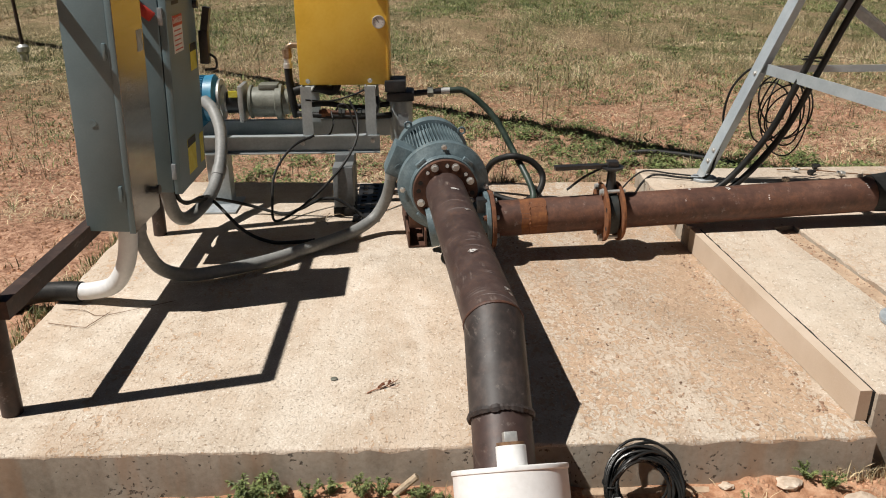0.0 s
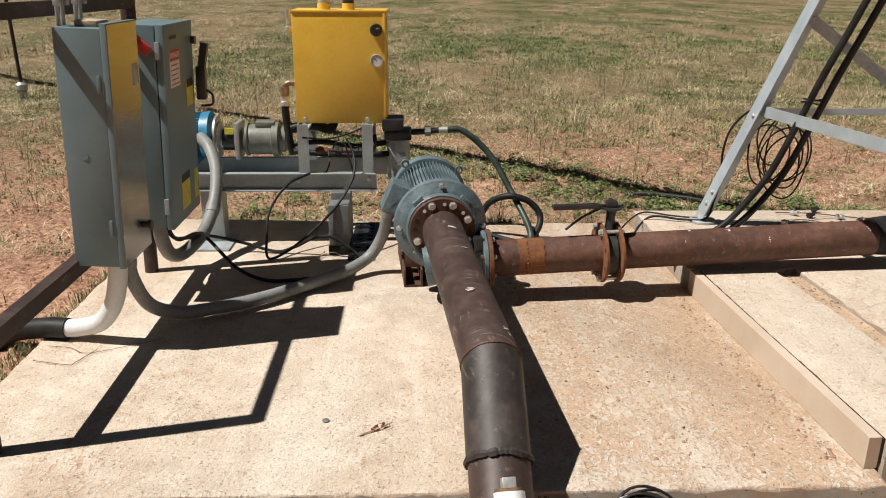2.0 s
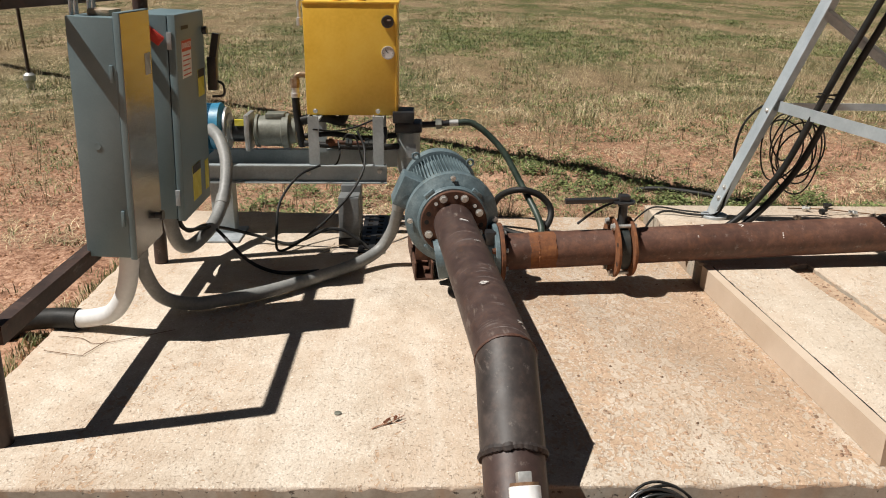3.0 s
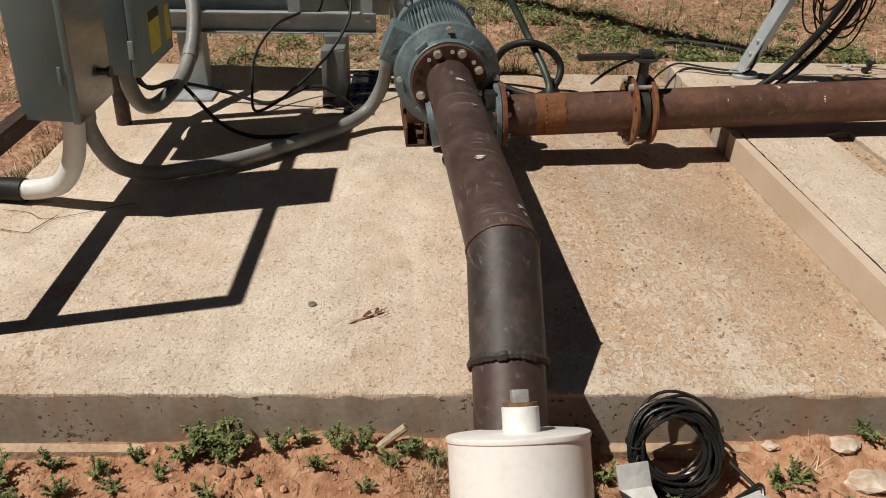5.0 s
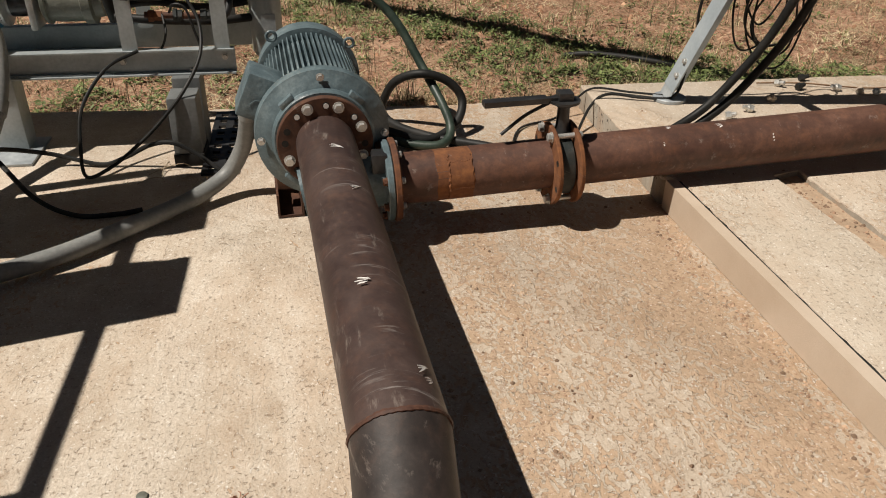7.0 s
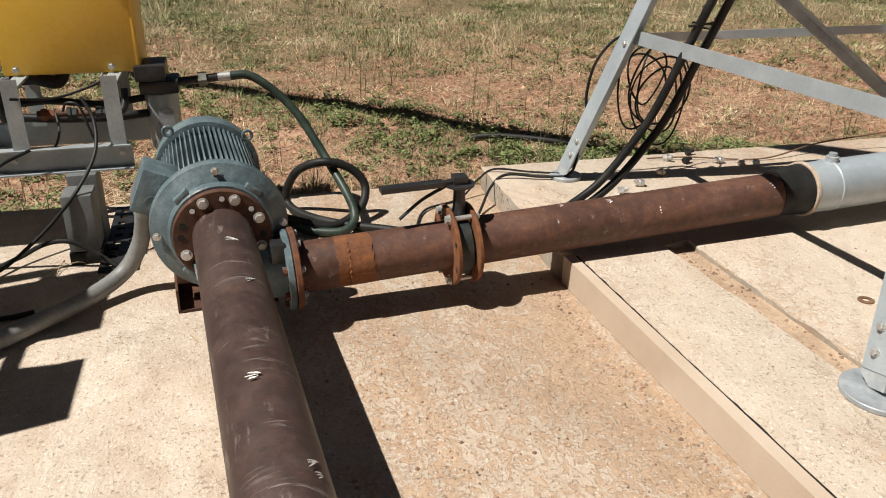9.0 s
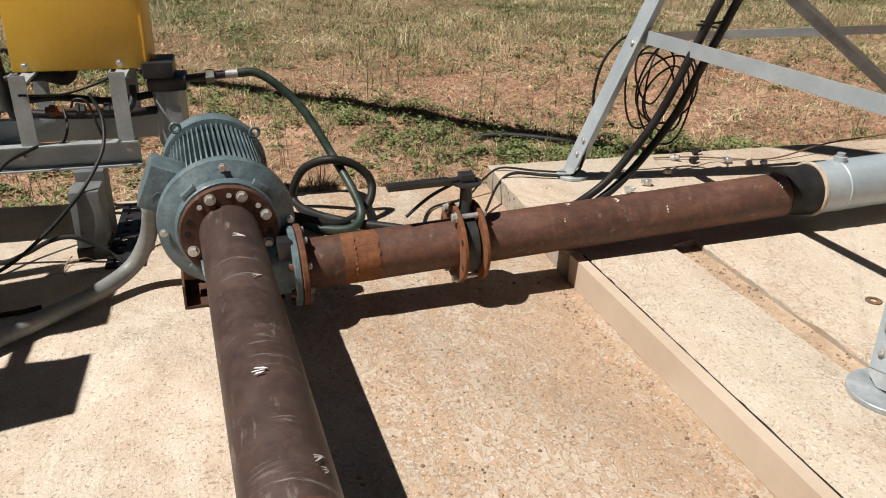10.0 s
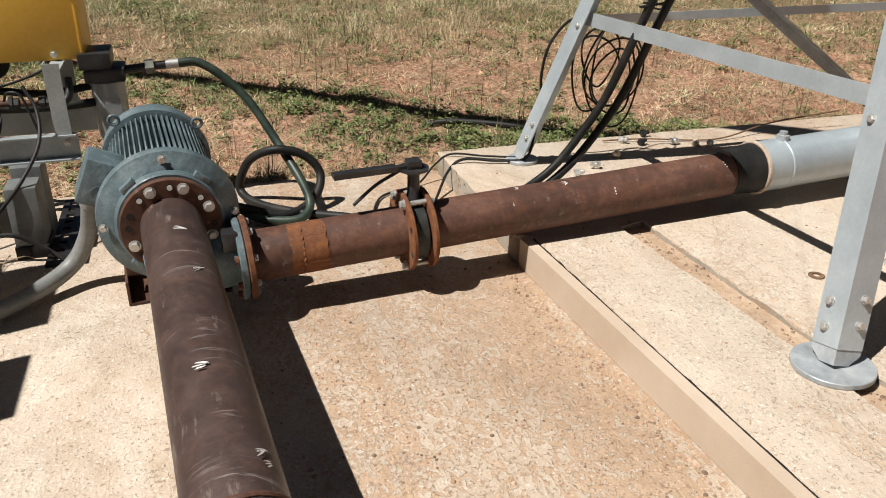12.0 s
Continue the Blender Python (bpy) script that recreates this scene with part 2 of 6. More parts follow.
M_RUST = rusty("orange_rust", (0.065, 0.026, 0.014), (0.13, 0.050, 0.023), (0.22, 0.092, 0.038), (0.27, 0.105, 0.038), 0.5, 0.8)
M_RUSTORANGE = rusty("fresh_orange_rust", (0.10, 0.038, 0.016), (0.175, 0.066, 0.025), (0.27, 0.11, 0.04), (0.29, 0.115, 0.036), 0.55, 0.85)
M_RUSTDARK = rusty("dark_rust", (0.045, 0.020, 0.013), (0.085, 0.036, 0.020), (0.14, 0.062, 0.032), (0.17, 0.07, 0.03), 0.4, 0.75)
M_VALVE = rusty("black_green_cast", (0.010, 0.013, 0.013), (0.018, 0.024, 0.023), (0.035, 0.042, 0.04), (0.09, 0.045, 0.025), 0.2, 0.5)
M_RUSTPIPE = rusty("red_rusty_pipe", (0.055, 0.026, 0.018), (0.098, 0.046, 0.031), (0.165, 0.082, 0.054), (0.20, 0.085, 0.04), 0.45, 0.6)
M_RACK = rusty("dark_rack_steel", (0.020, 0.014, 0.012), (0.042, 0.026, 0.022), (0.075, 0.045, 0.035), (0.13, 0.06, 0.03), 0.25, 0.55)
M_PUMP = material("grey_green_paint", [(0.08, 0.112, 0.125), (0.12, 0.165, 0.182), (0.20, 0.255, 0.27)], 0.42, 0.0, 9.0, 120.0, 0.3, 38.0, 0.15)
M_GALV = material("galvanized_steel", [(0.36, 0.41, 0.445), (0.415, 0.47, 0.505), (0.475, 0.53, 0.56)], 0.38, 0.25, 6.0, 90.0, 0.05)
# dull zinc for small parts; on two braces its darkness stands for shade
M_GALV_DULL_SHADE = material("dull_and_shaded_galvanized", [(0.27, 0.30, 0.315), (0.37, 0.40, 0.42), (0.48, 0.51, 0.52)], 0.5, 0.25, 7.0, 60.0, 0.08)
M_GALV_OLD = material("weathered_galvanized", [(0.40, 0.41, 0.40), (0.54, 0.545, 0.53), (0.66, 0.655, 0.63)], 0.62, 0.08, 11.0, 70.0, 0.12)
M_BOLT = material("zinc_bolt", [(0.42, 0.41, 0.38), (0.6, 0.59, 0.56), (0.74, 0.73, 0.70)], 0.4, 0.6, 30.0, 200.0, 0.05)
M_YELLOW = material("yellow_paint", [(0.72, 0.425, 0.042), (0.80, 0.495, 0.06), (0.83, 0.54, 0.08)], 0.38, 0.0, 3.0, 60.0, 0.04, 14.0, 0.06)
M_GREYBOX = material("grey_enamel", [(0.135, 0.195, 0.215), (0.155, 0.22, 0.24), (0.18, 0.245, 0.265)], 0.42, 0.0, 4.0, 140.0, 0.03)
M_STEEL = material("brushed_stainless", [(0.38, 0.37, 0.35), (0.46, 0.45, 0.43), (0.54, 0.53, 0.51)], 0.22, 0.97, 5.0, 160.0, 0.03, None, 0.06, stretch=(1, 1, 9))
M_PVC = material("grey_pvc", [(0.165, 0.168, 0.162), (0.215, 0.218, 0.21), (0.28, 0.28, 0.265)], 0.5, 0.0, 5.0, 80.0, 0.05)
M_PVC_W = material("white_pvc", [(0.54, 0.55, 0.55), (0.63, 0.64, 0.64), (0.72, 0.725, 0.72)], 0.45, 0.0, 4.0, 60.0, 0.03)
M_TANKW = material("dusty_white_paint", [(0.70, 0.69, 0.67), (0.80, 0.795, 0.785), (0.84, 0.835, 0.825)], 0.5, 0.0, 3.5, 60.0, 0.06)
M_BLACK = material("black_rubber", [(0.012, 0.012, 0.012), (0.020, 0.020, 0.019), (0.034, 0.032, 0.03)], 0.52, 0.0, 9.0, 120.0, 0.06, spec=0.22)
M_CABLE = material("shiny_black_cable", [(0.010, 0.010, 0.010), (0.018, 0.018, 0.017), (0.03, 0.029, 0.027)], 0.28, 0.0, 9.0, 120.0, 0.05)
M_BLACKHOT = material("black_enamel", [(0.015, 0.015, 0.016), (0.024, 0.024, 0.025), (0.04, 0.04, 0.04)], 0.35, 0.0, 9.0, 120.0, 0.06)
M_HOSE = material("dark_green_hose", [(0.016, 0.030, 0.022), (0.028, 0.045, 0.033), (0.05, 0.07, 0.052)], 0.48, 0.0, 14.0, 140.0, 0.08)
M_BLUE = material("blue_paint", [(0.03, 0.16, 0.27), (0.045, 0.22, 0.36), (0.07, 0.29, 0.44)], 0.42, 0.0, 6.0, 90.0, 0.06)
M_ALU = material("cast_aluminium", [(0.40, 0.40, 0.38), (0.52, 0.52, 0.50), (0.64, 0.63, 0.61)], 0.45, 0.6, 12.0, 120.0, 0.1)
M_OLIVE = material("grey_olive_casting", [(0.12, 0.125, 0.10), (0.17, 0.175, 0.145), (0.23, 0.235, 0.2)], 0.5, 0.1, 8.0, 90.0, 0.12)
M_SKID = material("silver_painted_steel", [(0.29, 0.325, 0.335), (0.38, 0.42, 0.43), (0.46, 0.50, 0.51)], 0.42, 0.25, 6.0, 90.0, 0.06)
# silver steel with the tank's shade put into its colour, for two pedestals
M_SKID_SHADED = material("shaded_silver_steel", [(0.14, 0.15, 0.152), (0.19, 0.20, 0.202), (0.25, 0.26, 0.262)], 0.5, 0.2, 6.0, 90.0, 0.06)
M_WOOD = material("mud_washed_board", [(0.47, 0.365, 0.27), (0.53, 0.425, 0.325), (0.59, 0.485, 0.385)], 0.88, 0.0, 2.2, 320.0, 0.12)
M_ENDWOOD = material("stained_board_end", [(0.10, 0.055, 0.03), (0.17, 0.095, 0.05), (0.25, 0.15, 0.08)], 0.85, 0.0, 12.0, 90.0, 0.3)
M_WHITE = material("white_label", [(0.62, 0.60, 0.57), (0.72, 0.70, 0.67), (0.78, 0.76, 0.73)], 0.6, 0.0, 20.0, 90.0, 0.0)
M_BRASS = material("tarnished_brass", [(0.20, 0.14, 0.09), (0.32, 0.23, 0.15), (0.46, 0.36, 0.26)], 0.4, 0.7, 20.0, 120.0, 0.08)
M_RED = material("red_label", [(0.42, 0.03, 0.02), (0.5, 0.045, 0.03), (0.55, 0.07, 0.05)], 0.5, 0.0, 20.0, 90.0, 0.0)
M_LABELY = material("yellow_label", [(0.62, 0.52, 0.04), (0.7, 0.6, 0.06), (0.74, 0.66, 0.14)], 0.5, 0.0, 20.0, 90.0, 0.0)
M_INK = material("ink", [(0.02, 0.02, 0.02), (0.03, 0.03, 0.03), (0.04, 0.04, 0.04)], 0.6, 0.0, 20.0, 90.0, 0.0)
M_LEAF = material("weed_leaf", [(0.07, 0.095, 0.026), (0.135, 0.17, 0.052), (0.25, 0.28, 0.10)], 0.6, 0.0, 20.0, 90.0, 0.0, None, 0.1, 0.35)
M_GRASSG = material("green_grass", [(0.07, 0.105, 0.028), (0.145, 0.18, 0.055), (0.27, 0.29, 0.115)], 0.7, 0.0, 1.2, 30.0, 0.0, None, 0.1, 0.6)
M_STRAW = material("dry_grass", [(0.20, 0.145, 0.075), (0.41, 0.325, 0.19), (0.66, 0.56, 0.37)], 0.75, 0.0, 1.2, 30.0, 0.0, None, 0.1, 0.6)
M_STALK = material("weed_stalk", [(0.07, 0.06, 0.03), (0.13, 0.11, 0.055), (0.24, 0.19, 0.10)], 0.75, 0.0, 1.2, 30.0, 0.0, None, 0.1, 0.4)
M_CLOD = material("soil_clod", [(0.27, 0.135, 0.072), (0.41, 0.225, 0.132), (0.56, 0.35, 0.225)], 0.95, 0.0, 9.0, 60.0, 0.4, None, 0.05, 0.25)
M_STONE = material("pale_stone", [(0.36, 0.27, 0.20), (0.50, 0.41, 0.32), (0.62, 0.54, 0.45)], 0.9, 0.0, 9.0, 60.0, 0.4, None, 0.05, 0.15)
M_DARKLEAF = material("dead_leaf", [(0.26, 0.115, 0.07), (0.42, 0.22, 0.14), (0.56, 0.36, 0.25)], 0.8, 0.0, 20.0, 120.0, 0.2)
M_STICK = material("bleached_wood", [(0.30, 0.22, 0.14), (0.42, 0.33, 0.23), (0.54, 0.45, 0.34)], 0.85, 0.0, 14.0, 120.0, 0.3)

# ---- mesh helpers ----
PLACE = {}


def thing(name, base, label, category, group="", kind=""):
    ob = new(name)
    ob.empty_display_size = 0.05
    ob.location = base
    PLACE[ob] = Vector(base)
    return tagged(ob, label, category, group, kind)


def finish(me, mat, smooth):
    me.materials.append(mat)
    if smooth:
        me.shade_smooth()
        me.set_sharp_from_angle(angle=radians(38))


def part(name, bm, mat, parent=None, label="", smooth=True):
    """Links a bmesh, given in world metres, as one mesh under its parent."""
    bmesh.ops.recalc_face_normals(bm, faces=bm.faces)
    lo = Vector([min(v.co[i] for v in bm.verts) for i in range(3)])
    hi = Vector([max(v.co[i] for v in bm.verts) for i in range(3)])
    c = (lo + hi) / 2
    bmesh.ops.translate(bm, verts=bm.verts, vec=-c)
    me = bpy.data.meshes.new(name)
    bm.to_mesh(me)
    bm.free()
    finish(me, mat, smooth)
    ob = new(name, me)
    ob.location = c
    if parent is not None:
        ob.parent = parent
        ob.matrix_parent_inverse = Matrix.Translation(-PLACE[parent])
    PLACE[ob] = c
    if label:
        ob["label"] = label
    return ob


def mesh_of(name, bm, mat, smooth=True):
    bmesh.ops.recalc_face_normals(bm, faces=bm.faces)
    me = bpy.data.meshes.new(name)
    bm.to_mesh(me)
    bm.free()
    finish(me, mat, smooth)
    return me


def put(name, me, m, parent=None, label=""):
    """An object on a shared mesh at the world pose m."""
    ob = new(name, me)
    ob.matrix_basis = m
    if parent is not None:
        ob.parent = parent
        ob.matrix_parent_inverse = Matrix.Translation(-PLACE[parent])
    PLACE[ob] = m.translation.copy()
    if label:
        ob["label"] = label
    return ob


def BM():
    return bmesh.new()


def along(p0, d, up=(0, 0, 1)):
    """A pose at p0 whose z looks along d."""
    d = Vector(d).normalized()
    u = Vector(up)
    if abs(d.dot(u.normalized())) > 0.98:
        u = Vector((0, 1, 0))
    x = u.cross(d).normalized()
    y = d.cross(x)
    m = Matrix((x, y, d)).transposed().to_4x4()
    m.translation = p0
    return m


def box(bm, lo, hi, bevel=0.0, m=None):
    g = bmesh.ops.create_cube(bm, size=1.0)["verts"]
    lo, hi = Vector(lo), Vector(hi)
    s, c = hi - lo, (hi + lo) / 2
    for v in g:
        v.co = Vector((v.co.x * s.x, v.co.y * s.y, v.co.z * s.z)) + c
    if bevel:
        es = list({e for v in g for e in v.link_edges})
        r = bmesh.ops.bevel(bm, geom=es, offset=bevel, segments=2, profile=0.6, affect="EDGES")
        g = list({v for f in r["faces"] for v in f.verts} | {v for v in g if v.is_valid})
    if m is not None:
        bmesh.ops.transform(bm, matrix=m, verts=[v for v in g if v.is_valid])
    return bm


def lathe(bm, m, profile, seg=32):
    """Turns (along, radius) pairs round the z axis of m; a radius of 0 closes to a point, ends are capped."""
    rings = []
    for s, r in profile:
        if r <= 1e-6:
            rings.append([bm.verts.new(m @ Vector((0, 0, s)))])
        else:
            rings.append([bm.verts.new(m @ Vector((r * math.cos(2 * math.pi * i / seg), r * math.sin(2 * math.pi * i / seg), s))) for i in range(seg)])
    for a, b in zip(rings, rings[1:]):
        for i in range(seg):
            j = (i + 1) % seg
            if len(a) == 1 and len(b) == 1:
                break
            if len(a) == 1:
                bm.faces.new((a[0], b[i], b[j]))
            elif len(b) == 1:
                bm.faces.new((a[i], a[j], b[0]))
            else:
                bm.faces.new((a[i], a[j], b[j], b[i]))
    if len(rings[0]) > 1:
        bm.faces.new(rings[0])
    if len(rings[-1]) > 1:
        bm.faces.new(rings[-1])
    return bm


def ring_lathe(bm, m, profile, seg=40):
    """A closed profile turned round z (flanges and hollow rings)."""
    rings = [[bm.verts.new(m @ Vector((r * math.cos(2 * math.pi * i / seg), r * math.sin(2 * math.pi * i / seg), s))) for i in range(seg)] for s, r in profile]
    for a, b in zip(rings, rings[1:] + rings[:1]):
        for i in range(seg):
            j = (i + 1) % seg
            bm.faces.new((a[i], a[j], b[j], b[i]))
    return bm


def curve_points(pts, per=8):
    p = [Vector(q) for q in pts]
    if len(p) < 3:
        return p
    p = [2 * p[0] - p[1]] + p + [2 * p[-1] - p[-2]]
    out = []
    for i in range(1, len(p) - 2):
        a, b, c, d = p[i - 1], p[i], p[i + 1], p[i + 2]
        for j in range(per):
            t = j / per
            out.append(0.5 * ((2 * b) + (c - a) * t + (2 * a - 5 * b + 4 * c - d) * t * t + (3 * b - a - 3 * c + d) * t ** 3))
    out.append(p[-2])
    return out


def tube(bm, pts, r, seg=10, per=8, ends=True, wobble=0.0):
    p = curve_points(pts, per) if per else [Vector(q) for q in pts]
    t = (p[1] - p[0]).normalized()
    n = t.orthogonal().normalized()
    rings = []
    for i, q in enumerate(p):
        d = (p[min(i + 1, len(p) - 1)] - p[max(i - 1, 0)]).normalized()
        n = (n - d * n.dot(d)).normalized()
        b = d.cross(n)
        rr = r(i / (len(p) - 1)) if callable(r) else r
        if wobble:
            q = q + Vector((noise.noise(q * 7), noise.noise(q * 7 + Vector((5, 1, 2))), 0)) * wobble
        rings.append([bm.verts.new(q + (n * math.cos(2 * math.pi * k / seg) + b * math.sin(2 * math.pi * k / seg)) * rr) for k in range(seg)])
    for a, b in zip(rings, rings[1:]):
        for k in range(seg):
            bm.faces.new((a[k], a[(k + 1) % seg], b[(k + 1) % seg], b[k]))
    if ends:
        bm.faces.new(rings[0])
        bm.faces.new(rings[-1])
    return bm


def sweep(bm, section, p0, p1, up=(0, 0, 1)):
    """Extrudes a closed 2D section (across, up) from p0 to p1."""
    m = along(p0, Vector(p1) - Vector(p0), up)
    h = (Vector(p1) - Vector(p0)).length
    a = [bm.verts.new(m @ Vector((x, y, 0))) for x, y in section]
    b = [bm.verts.new(m @ Vector((x, y, h))) for x, y in section]
    k = len(section)
    for i in range(k):
        bm.faces.new((a[i], a[(i + 1) % k], b[(i + 1) % k], b[i]))
    bm.faces.new(a)
    bm.faces.new(b)
    return bm


def angle_section(w, t, sx=1, sy=1):
    return [(0, 0), (sx * w, 0), (sx * w, sy * t), (sx * t, sy * t), (sx * t, sy * w), (0, sy * w)]


def hex_mesh(name, r, h, mat, washer=True):
    bm = BM()
    if washer:
        lathe(bm, Matrix(), [(0, r * 1.25), (h * 0.22, r * 1.25)], 14)
    g = [(h * 0.22 if washer else 0, 1.0), (h * 0.9, 1.0), (h, 0.86)]
    lathe(bm, Matrix(), [(s, r * k) for s, k in g], 6)
    return mesh_of(name, bm, mat)


BOLT_L = hex_mesh("bolt_large", 0.0145, 0.016, M_BOLT)
BOLT_M = hex_mesh("bolt_medium", 0.0105, 0.013, M_BOLT)
BOLT_S = hex_mesh("bolt_small", 0.0075, 0.010, M_BOLT)
BOLT_RUST = hex_mesh("bolt_rusty", 0.012, 0.014, M_RUST)


def single(name, bm, mat, label, category, group="", kind="", smooth=True):
    ob = part(name, bm, mat, None, "", smooth)
    return tagged(ob, label, category, group, kind)


# ---- ground ----
def ground_height(x, y):
    """Bare soil round the pads, a little lower in front."""
    front = -0.185 + 0.02 * noise.noise(Vector((x * 2.1, y * 2.1, 0))) + 0.012 * noise.noise(Vector((x * 7, y * 7, 3)))
    back = -0.07 + 0.05 * noise.noise(Vector((x * 0.3, y * 0.3, 7))) + 0.018 * noise.noise(Vector((x * 2.6, y * 2.6, 1)))
    k = min(1, max(0, (y - 2.4) / 1.2))
    z = front + (back - front) * k
    if y < 2.62:
        heap = 1.0 if -0.5 < x < 0.45 or x > 1.08 else max(0.0, 1 - min(abs(x + 0.5), abs(x - 0.45), abs(x - 1.08)) / 0.2)
        z += 0.045 * math.exp(-((y - 2.60) / 0.16) ** 2) * (0.5 + 0.9 * noise.noise(Vector((x * 3.0, 0, 9)))) * heap - 0.028 * (1 - heap)
        if y > 1.5 and -2 < x < 2.2:
            rough = max(0.0, 0.25 + noise.noise(Vector((x * 3.1, y * 3.1, 13))))
            z += 0.055 * rough * abs(noise.noise(Vector((x * 16, y * 16, 4)))) + 0.020 * rough * noise.noise(Vector((x * 41, y * 41, 6))) + 0.006 * noise.noise(Vector((x * 24, y * 24, 19)))
    if 5.2 < y < 11 or (x < -1.5 and 2.6 < y <= 5.2):
        z += 0.030 * max(0.0, noise.noise(Vector((x * 5.5, y * 5.5, 40)))) + 0.016 * abs(noise.noise(Vector((x * 14, y * 14, 44))))
    if y > 14:
        z += 0.004 * (y - 14)
    return z


def build_ground():
    def line(stops):
        out = []
        for a, b, step in stops:
            k = max(1, round((b - a) / step))
            out += [a + (b - a) * i / k for i in range(k)]
        return out + [stops[-1][1]]
    xs = line([(-900, -120, 130), (-120, -30, 10), (-30, -6, 1.2), (-6, -2, 0.06), (-2, -1.3, 0.045), (-1.3, 1.5, 0.016), (1.5, 6, 0.04), (6, 10, 0.15), (10, 40, 1.5), (40, 120, 10), (120, 900, 130)])
    ys = line([(-900, -60, 140), (-60, -4, 4), (-4, 1.4, 0.3), (1.4, 2.0, 0.045), (2.0, 2.62, 0.016), (2.62, 8, 0.035), (8, 12, 0.09), (12, 40, 0.7), (40, 120, 8), (120, 1400, 160)])
    verts = [(x, y, ground_height(x, y)) for y in ys for x in xs]
    w = len(xs)
    faces = [(j * w + i, j * w + i + 1, (j + 1) * w + i + 1, (j + 1) * w + i) for j in range(len(ys) - 1) for i in range(w - 1)]
    me = bpy.data.meshes.new("ground")
    me.from_pydata(verts, [], faces)
    me.materials.append(M_SOIL)
    me.shade_smooth()
    return tagged(new("ground", me), "red sandy soil of a dry grass field", "ground", "", "structure")


build_ground()


def pad(name, outline, z0, z1, mat, label, chip=0.012, step=0.02, parent_kind="structure"):
    """A concrete slab with a chipped, uneven arris."""
    pts = []
    for (ax, ay), (bx, by) in zip(outline, outline[1:] + outline[:1]):
        k = max(2, round(math.hypot(bx - ax, by - ay) / step))
        pts += [(ax + (bx - ax) * i / k, ay + (by - ay) * i / k) for i in range(k)]
    cx = sum(p[0] for p in pts) / len(pts)
    cy = sum(p[1] for p in pts) / len(pts)
    bm = BM()
    rows = [[], [], [], []]
    for x, y in pts:
        d = Vector((x - cx, y - cy, 0)).normalized()
        e = chip * (0.35 + abs(noise.noise(Vector((x * 9, y * 9, 2)))) * 1.6 + max(0, noise.noise(Vector((x * 31, y * 31, 5)))) * 0.8)
        e2 = 0.004 * noise.noise(Vector((x * 14, y * 14, 8)))
        rows[0].append(bm.verts.new((x - d.x * e * 1.2, y - d.y * e * 1.2, z1)))
        rows[1].append(bm.verts.new((x - d.x * e * 0.35 + d.x * e2, y - d.y * e * 0.35 + d.y * e2, z1 - e * 0.45)))
        rows[2].append(bm.verts.new((x + d.x * e2, y + d.y * e2, z1 - e * 1.3)))
        rows[3].append(bm.verts.new((x, y, z0)))
    n = len(pts)
    bm.faces.new(rows[0])
    for a, b in zip(rows, rows[1:]):
        for i in range(n):
            bm.faces.new((a[i], b[i], b[(i + 1) % n], a[(i + 1) % n]))
    bm.faces.new(rows[3])
    # sides get a darker concrete, part of their shade put into its colour
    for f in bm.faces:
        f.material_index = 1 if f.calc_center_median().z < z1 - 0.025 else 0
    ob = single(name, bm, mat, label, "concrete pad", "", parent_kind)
    ob.data.materials.append(M_FORMED_SHADED)
    return ob


def kerb_x(y):
    return 1.385 + (4.17 - y) * 0.047


pad("concrete_pad", [(-1.45, 2.617), (1.485, 2.617), (1.50, 2.75), (1.44, 5.18), (1.36, 5.30), (0.6, 5.31), (-1.46, 5.44)], -0.30, 0.0, M_CONC, "broom-finished concrete equipment pad with red dust")
bm = BM()
box(bm, (-1.49, 2.585, -0.34), (1.47, 2.66, -0.168), 0.006)
single("pad_footing", bm, M_DUST, "narrow mud-washed concrete footing lip under the pad", "footing", "", "structure")
pad("raised_pad", [(kerb_x(2.69) + 0.050, 2.685), (1.865, 2.685), (1.845, 3.26), (1.778, 4.16), (1.90, 4.19), (1.945, 3.30), (2.02, 2.70), (4.1, 2.70), (3.95, 5.17), (1.385, 5.19), (1.385, 4.20), (kerb_x(4.17) + 0.050, 4.17)], -0.30, 0.11, M_CONC2, "raised concrete tower pad with a dusty slot", 0.008)
bm = BM()
box(bm, (1.76, 2.72, 0.0), (2.04, 4.2, 0.086))
single("slot_fill", bm, M_DUST, "red dirt lying in the slot of the raised pad", "dirt", "", "stuff")
bm = BM()
sweep(bm, [(-0.040, 0), (0, 0), (0, 0.108), (-0.040, 0.108)], (kerb_x(2.70), 2.70, 0.002), (kerb_x(4.165), 4.165, 0.002))
board = single("form_board", bm, M_WOOD, "weathered timber form board along the raised pad", "board", "", "structure", False)

# solid black strip that stands in for the shade inside the narrow gap
joint = BM()
rows = []
for i in range(130):
    y = 2.70 + 1.46 * i / 129
    edge = 0.0515 + 0.004 * noise.noise(Vector((y * 23, 3, 1))) + 0.002 * noise.noise(Vector((y * 71, 5, 2)))
    rows.append([joint.verts.new((kerb_x(y) + dx, y, z)) for dx, z in ((0.0403, 0.02), (0.0403, 0.1045), (edge + 0.012, 0.1055), (edge + 0.012, 0.02))])
for a, b in zip(rows, rows[1:]):
    for i in range(4):
        joint.faces.new((a[i], a[(i + 1) % 4], b[(i + 1) % 4], b[i]))
joint.faces.new(rows[0])
joint.faces.new(rows[-1])
single("joint_shade_strip", joint, M_BLACK, "black strip standing in for shade in the joint between form board and raised pad", "joint", "", "structure", False)

# ---- suction pipe ----
AX = Vector((-0.077, 1.0, 0.0)).normalized()
FACE = Vector((0.207, 4.10, 0.335))
